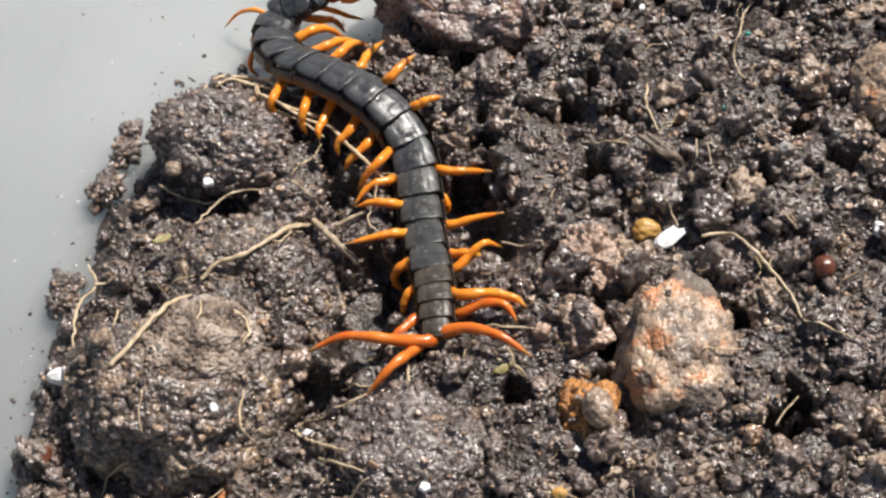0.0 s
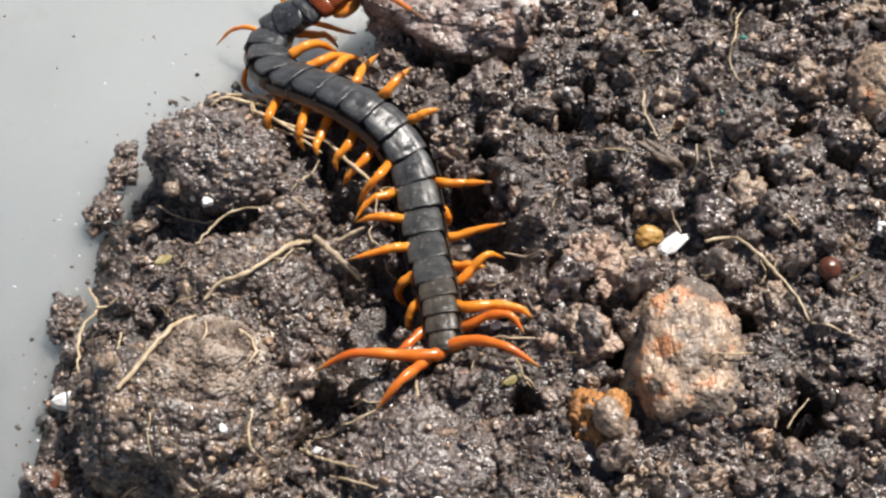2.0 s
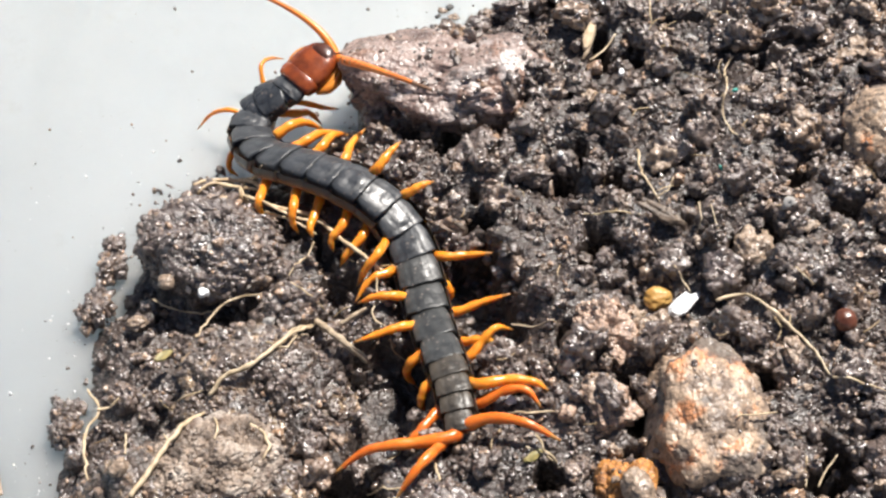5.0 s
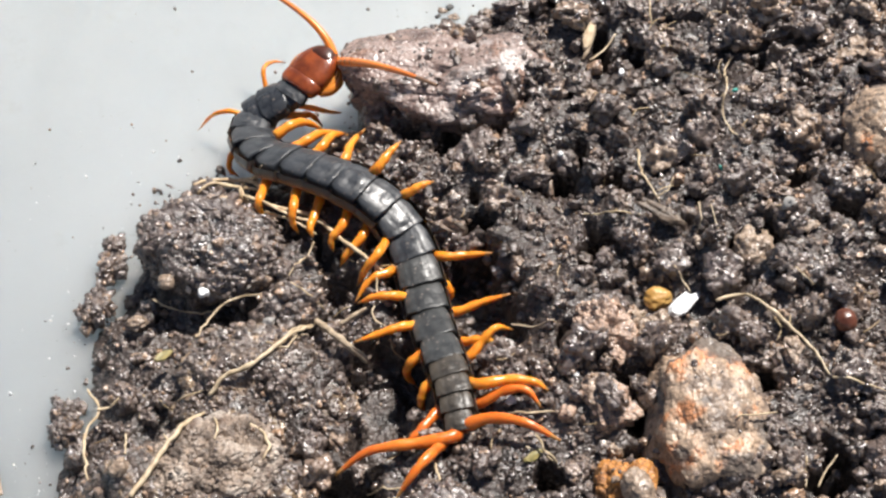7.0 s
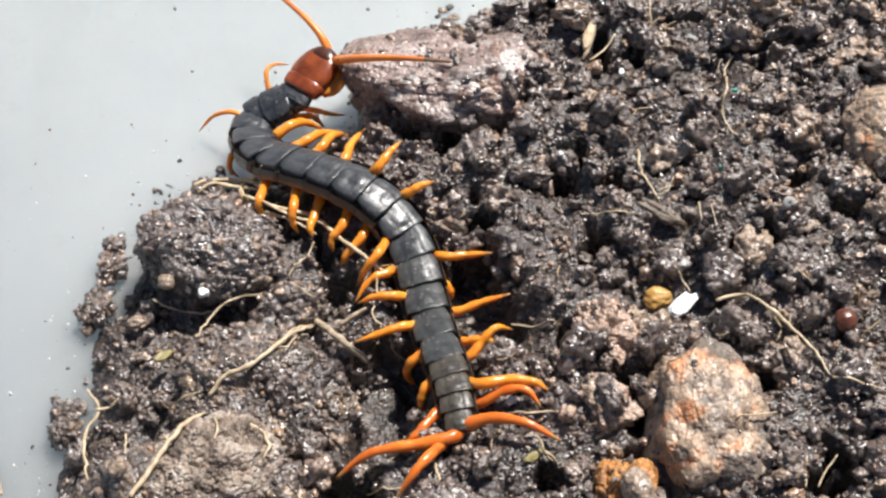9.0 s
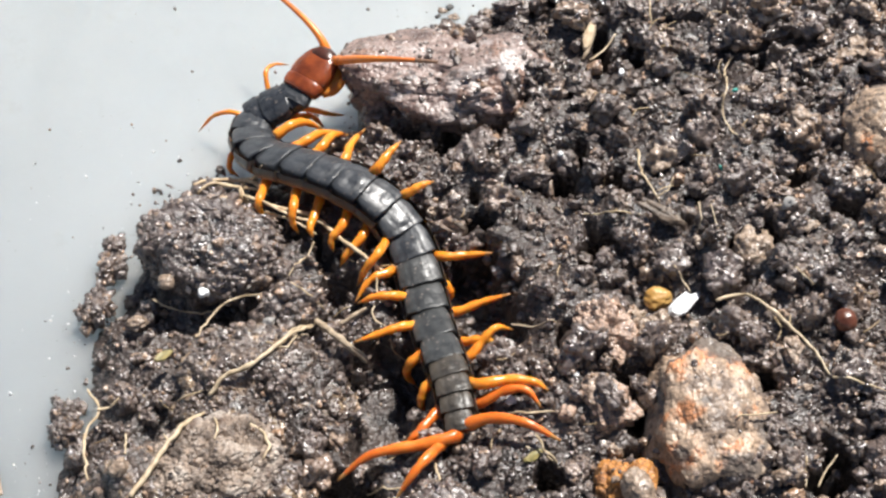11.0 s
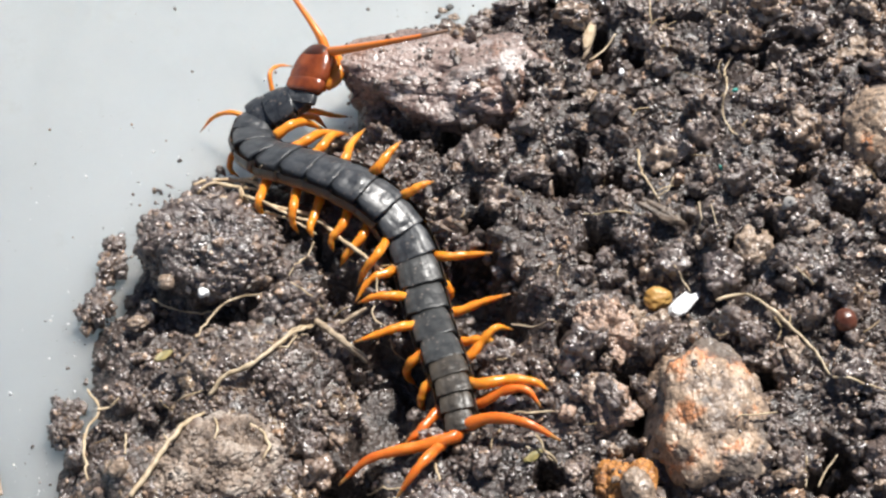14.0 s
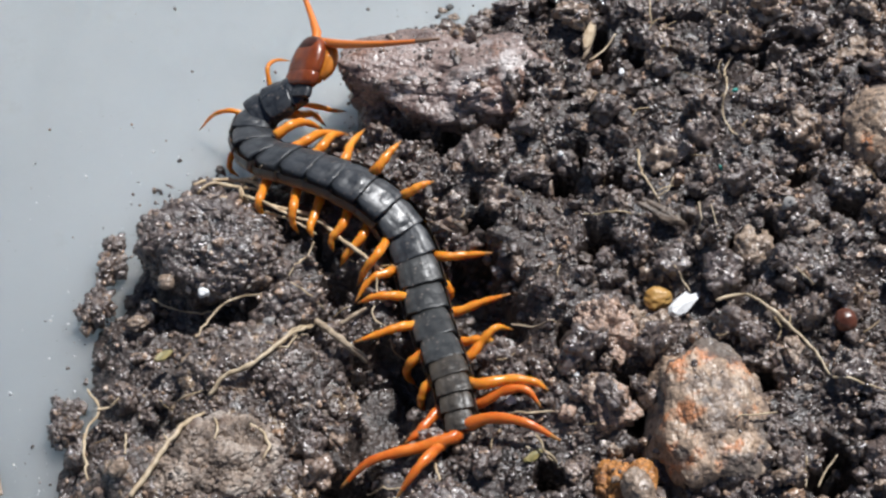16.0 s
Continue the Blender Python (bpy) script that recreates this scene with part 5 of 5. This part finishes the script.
clod("crumb", "small tan soil crumb on the plastic floor", (-0.2, 99.9, 0.1), (1.5, 1.2, 1.0), (0, 0, -20), 338, TANSTONE, "soil crumb", 3, big=0.7, grains=0.26, fine=0.1, bites=0.25)
clod("crumb", "small tan soil crumb on the plastic floor", (3.1, 97.4, 0.1), (1.7, 1.1, 1.0), (0, 0, -20), 339, TANSTONE, "soil crumb", 3, big=0.7, grains=0.26, fine=0.1, bites=0.25)
clod("crumb", "small dark soil crumb on the plastic floor", (2.1, 101.2, 0.1), (1.3, 1.0, 0.9), (0, 0, 30), 340, GREYDARK, "soil crumb", 3, big=0.7, grains=0.26, fine=0.1, bites=0.25)
clod("crumb", "small dark soil crumb on the plastic floor", (-1.5, 97.7, 0.0), (1.0, 0.7, 0.6), (0, 0, 30), 341, GREYDARK, "soil crumb", 3, big=0.7, grains=0.26, fine=0.1, bites=0.25)
clod("crumb", "small dark soil crumb on the plastic floor", (16.5, 78.5, 24.7), (3.4, 1.8, 1.5), (0, 0, 10), 342, CLUMP, "soil crumb", 4, big=0.7, grains=0.26, fine=0.1, bites=0.25)
clod("crumb", "dark soil crumb behind the pale clod", (9.7, 74.2, 21.8), (3.2, 2.2, 1.8), (0, 0, -10), 343, CLUMP, "soil crumb", 4, big=0.7, grains=0.26, fine=0.1, bites=0.25)
clod("crumb", "tiny dark soil crumb on the plastic floor", (-70.2, 76.6, 0.0), (0.5, 0.5, 0.4), (0, 0, 0), 344, CLUMP, "soil crumb", 3, big=0.7, grains=0.26, fine=0.1, bites=0.25)
clod("crumb", "tiny dark soil crumb on the plastic floor", (-72.4, 36.1, 0.0), (1.4, 0.4, 0.4), (0, 0, -30), 345, CLUMP, "soil crumb", 3, big=0.7, grains=0.26, fine=0.1, bites=0.25)
clod("crumb", "dark soil crumb on the plastic floor", (-78.6, 21.8, 0.1), (1.2, 1.5, 1.0), (0, 0, -30), 346, CLUMP, "soil crumb", 3, big=0.7, grains=0.26, fine=0.1, bites=0.25)
clod("plastic_chip", "tiny teal chip in the soil", (70.5, 32.5, 42.5), (0.9, 0.6, 0.4), (0, 0, 20), 347, TEAL, "chip", 3, big=0.7, grains=0.26, fine=0.1, bites=0.25)
clod("plastic_chip", "tiny teal chip in the soil", (66.3, 13.2, 36.6), (1.0, 0.6, 0.4), (20, 0, -40), 348, TEAL, "chip", 3, big=0.7, grains=0.26, fine=0.1, bites=0.25)
clod("plastic_chip", "tiny red chip on the pale clod", (13.6, 44.5, 21.8), (1.1, 0.7, 0.5), (0, 0, 0), 349, RED, "chip", 3, big=0.7, grains=0.26, fine=0.1, bites=0.25)
clod("bark_chip", "dark brown wood chip on the soil", (51.4, 1.5, 34.3), (4.6, 1.7, 1.0), (15, 10, -25), 350, CHIP, "wood chip", 4, big=0.7, grains=0.26, fine=0.1, bites=0.25)
clod("bark_chip", "brown wood chip beside the body", (4.2, 4.2, 25.3), (2.4, 0.7, 0.6), (0, 10, -30), 351, CHIP, "wood chip", 3, big=0.7, grains=0.26, fine=0.1, bites=0.25)


clod("soil_lump", "dark crumbly soil lump under tangled straws", (-60.0, 27.0, 5.5), (4.0, 3.6, 3.0), (0, 0, 30), 360, CLOD, "lump", 4, big=0.5, grains=0.3, fine=0.12)
clod("pebble", "pinkish pebble at the foot of a clod", (-66.6, -5.8, 16.6), (2.0, 1.9, 1.6), (0, 0, 0), 361, TANSTONE, "pebble", 3, big=0.3, grains=0.12)
shard("shell_flake", "white square chip at the foot of a clod", (-57.8, -8.0, 15.2), (1.7, 1.6, 1.0), (0, 10, 10), 362, SHELL, "chip")
clod("pebble", "tan stone wedged beside an orange stone", (40.6, -70.2, 34.4), (3.0, 4.6, 3.2), (0, 0, 25), 363, TANSTONE, "stone", 4, big=0.4, grains=0.16)
shard("leaf_scrap", "olive green scrap of leaf under a tail leg", (19.9, -58.0, 26.5), (3.2, 1.1, 0.4), (25, 10, 35), 364, OLIVE, "leaf scrap")
shard("leaf_scrap", "pale flake of straw standing in the soil", (37.9, 65.0, 27.4), (1.6, 5.0, 0.6), (20, 10, -12), 365, STRAW, "flake")
shard("bark_flake", "brown weathered flake lying on the plastic floor", (-104.6, -51.5, 0.2), (2.6, 5.5, 0.3), (0, 0, 8), 366, TANSTONE, "flake")


# ---- motion ----
# seconds, the neck and the front of the head in mm, and the head's roll in degrees
HEAD_ROWS = [
    (0, (-39.8, 57.4, 16.6), (-29.4, 66.9, 20.5), 0),
    (4.2, (-39.8, 57.4, 16.6), (-29.4, 66.9, 20.5), 0),
    (6.5, (-38.8, 55.6, 16.6), (-29.4, 66.4, 20.5), 4),
    (7.5, (-38.7, 55.4, 16.6), (-29.7, 65.6, 20.5), 6),
    (8, (-37.6, 54.6, 16.6), (-30.1, 65.2, 20.5), 8),
    (9.2, (-37.9, 54.6, 16.6), (-30.2, 64.6, 20.5), 8),
    (12.5, (-38.0, 54.4, 16.6), (-30.5, 64.6, 20.5), 9),
    (13, (-37.3, 52.0, 17.1), (-30.5, 65.7, 21.3), 16),
    (13.5, (-37.0, 52.9, 17.2), (-31.1, 66.0, 21.5), 18),
    (14, (-36.6, 53.1, 17.6), (-31.7, 66.6, 22.1), 22),
    (14.5, (-35.6, 53.3, 18.8), (-33.4, 67.6, 24.0), 36),
    (15, (-36.5, 54.0, 18.8), (-33.5, 67.4, 24.0), 36),
    (16, (-37.3, 54.4, 18.6), (-33.4, 67.5, 23.7), 36),
]
NECK_SHIFT = [
    (0, (-1.9, 2.8, 0.0)), (4.2, (-1.9, 2.8, 0.0)), (6.5, (-0.9, 1.0, 0.0)), (7.5, (-0.8, 0.8, 0.0)), (8, (0.3, 0.0, 0.0)), (9.2, (0.0, 0.0, 0.0)), (12.5, (-0.1, -0.2, 0.0)), (13, (0.6, -2.6, 0.5)), (13.5, (0.9, -1.7, 0.6)), (14, (1.3, -1.5, 1.0)), (14.5, (2.3, -1.3, 2.2)), (15, (1.4, -0.6, 2.2)), (16, (0.6, -0.2, 2.0))]
RIGHT_FEELER = [
    (0, (-27.9, 63.3, 20.5), (-17.8, 44.7, 36.0), (-6.7, 31.7, 42.0)),
    (2.5, (-27.9, 63.3, 20.5), (-17.8, 44.9, 36.0), (-7.8, 32.5, 42.0)),
    (3, (-27.9, 62.7, 20.5), (-17.8, 44.7, 36.0), (-5.6, 32.0, 42.0)),
    (3.5, (-27.5, 63.0, 20.5), (-17.8, 43.9, 36.0), (-4.4, 30.5, 42.0)),
    (4.2, (-27.0, 63.0, 20.5), (-16.8, 43.9, 36.0), (-5.6, 32.2, 42.0)),
    (6.3, (-27.2, 61.6, 20.5), (-15.1, 45.7, 36.0), (-1.8, 35.2, 42.0)),
    (7.2, (-27.0, 61.6, 20.5), (-15.5, 46.2, 36.0), (-2.2, 35.0, 42.0)),
    (8.2, (-29.2, 61.6, 20.5), (-16.0, 49.6, 36.0), (1.6, 45.7, 42.0)),
    (9.2, (-29.1, 61.9, 20.5), (-15.6, 48.8, 36.0), (1.2, 41.6, 42.0)),
    (11.3, (-29.3, 61.9, 20.5), (-16.7, 48.6, 36.0), (-2.6, 42.3, 42.0)),
    (12.2, (-29.7, 61.9, 20.5), (-16.4, 50.4, 36.0), (0.3, 47.2, 42.0)),
    (13.0, (-29.4, 62.1, 21.2), (-16.0, 52.0, 36.0), (0.4, 48.0, 42.0)),
    (13.5, (-29.4, 62.5, 21.3), (-15.6, 52.5, 36.0), (-0.3, 56.7, 42.0)),
    (14, (-30.3, 63.9, 21.9), (-16.8, 53.6, 36.0), (0.8, 52.5, 42.0)),
    (14.5, (-31.5, 66.8, 23.6), (-18.6, 59.2, 36.0), (-1.9, 59.4, 42.0)),
    (15.2, (-32.5, 65.7, 23.5), (-17.7, 54.9, 36.0), (-3.5, 58.9, 42.0)),
    (16, (-31.1, 65.9, 23.3), (-17.6, 53.6, 36.0), (-1.5, 49.8, 42.0)),
]
LEFT_FEELER = [
    (0, (-29.2, 66.2, 20.5), (-37.7, 74.6, 24.0), (-53.7, 82.7, 26.0)),
    (4.2, (-29.2, 66.2, 20.5), (-37.7, 74.6, 24.0), (-53.7, 82.7, 26.0)),
    (6.5, (-29.4, 66.0, 20.5), (-36.6, 74.6, 24.0), (-51.1, 84.2, 26.0)),
    (9.2, (-30.4, 64.8, 20.5), (-35.8, 73.0, 24.0), (-49.0, 85.2, 26.0)),
    (12.5, (-30.7, 64.6, 20.5), (-36.1, 72.8, 24.0), (-49.3, 85.6, 26.0)),
    (14, (-31.6, 66.6, 21.9), (-35.8, 74.0, 24.0), (-45.8, 89.5, 26.0)),
    (14.5, (-33.5, 68.0, 23.6), (-36.0, 75.4, 24.0), (-42.9, 92.7, 26.0)),
    (16, (-33.5, 67.9, 23.3), (-35.5, 76.3, 24.0), (-42.3, 94.9, 26.0)),
]


def aim(at, ahead, up=(-0.1, -0.15, 1)):
    x = (ahead - at).normalized()
    y = Vector(up).cross(x).normalized()
    m = Matrix((x, y, x.cross(y))).transposed().to_4x4()
    m.translation = at
    return m


def bead_poses(a, b, c):
    """Poses of a feeler's beads along the curve from a through b to c."""
    a, b, c = (Vector(p) / 1000 for p in (a, b, c))
    bend = b * 2 - (a + c) / 2

    def on(t):
        return a * (1 - t) ** 2 + bend * 2 * t * (1 - t) + c * t * t
    return [aim(on(i / ARTICLES), on((i + 1) / ARTICLES)) for i in range(ARTICLES)]


def move_feeler(beads, rows):
    tracks = [[] for _ in beads]
    for t, a, b, c in rows:
        ps = bead_poses(a, b, c)
        inv = ps[0].inverted()
        for i, p in enumerate(ps):
            tracks[i].append((t, inv @ p if i else p))
    for ob, track in zip(beads, tracks):
        walk(ob, track)


# swing of the trailing tail leg round its hip, in degrees
TAIL_ROWS = [(0, -13.5), (2.0, -12.6), (2.6, -9.5), (4.2, -7.0), (7.0, -6.0), (12.5, -3.0), (13.5, -3.0), (14.5, 0.0), (16.0, 0.0)]


def tail_swing(degrees):
    hip = Matrix.Translation(Vector((3.8, -49.5, 22.2)) / 1000)
    turn = hip @ Matrix.Rotation(radians(degrees), 4, Vector((0, -0.57, 0.82))) @ hip.inverted()
    return RING_REST[20].inverted() @ turn @ RING_REST[20]


def motions():
    walk(head, [(t, aim(Vector(n) / 1000, Vector(f) / 1000) @ pose(0, 0, 0, -roll)) for t, n, f, roll in HEAD_ROWS])
    for i, w in enumerate((0.95, 0.9, 0.5, 0.3, 0.1)):
        walk(RINGS[i], [(t, Matrix.Translation(Vector(s) * w / 1000) @ RING_REST[i]) for t, s in NECK_SHIFT])
    move_feeler(RIGHT_BEADS, RIGHT_FEELER)
    move_feeler(LEFT_BEADS, LEFT_FEELER)
    walk(TAIL_LEFT, [(t, tail_swing(a)) for t, a in TAIL_ROWS])


motions()
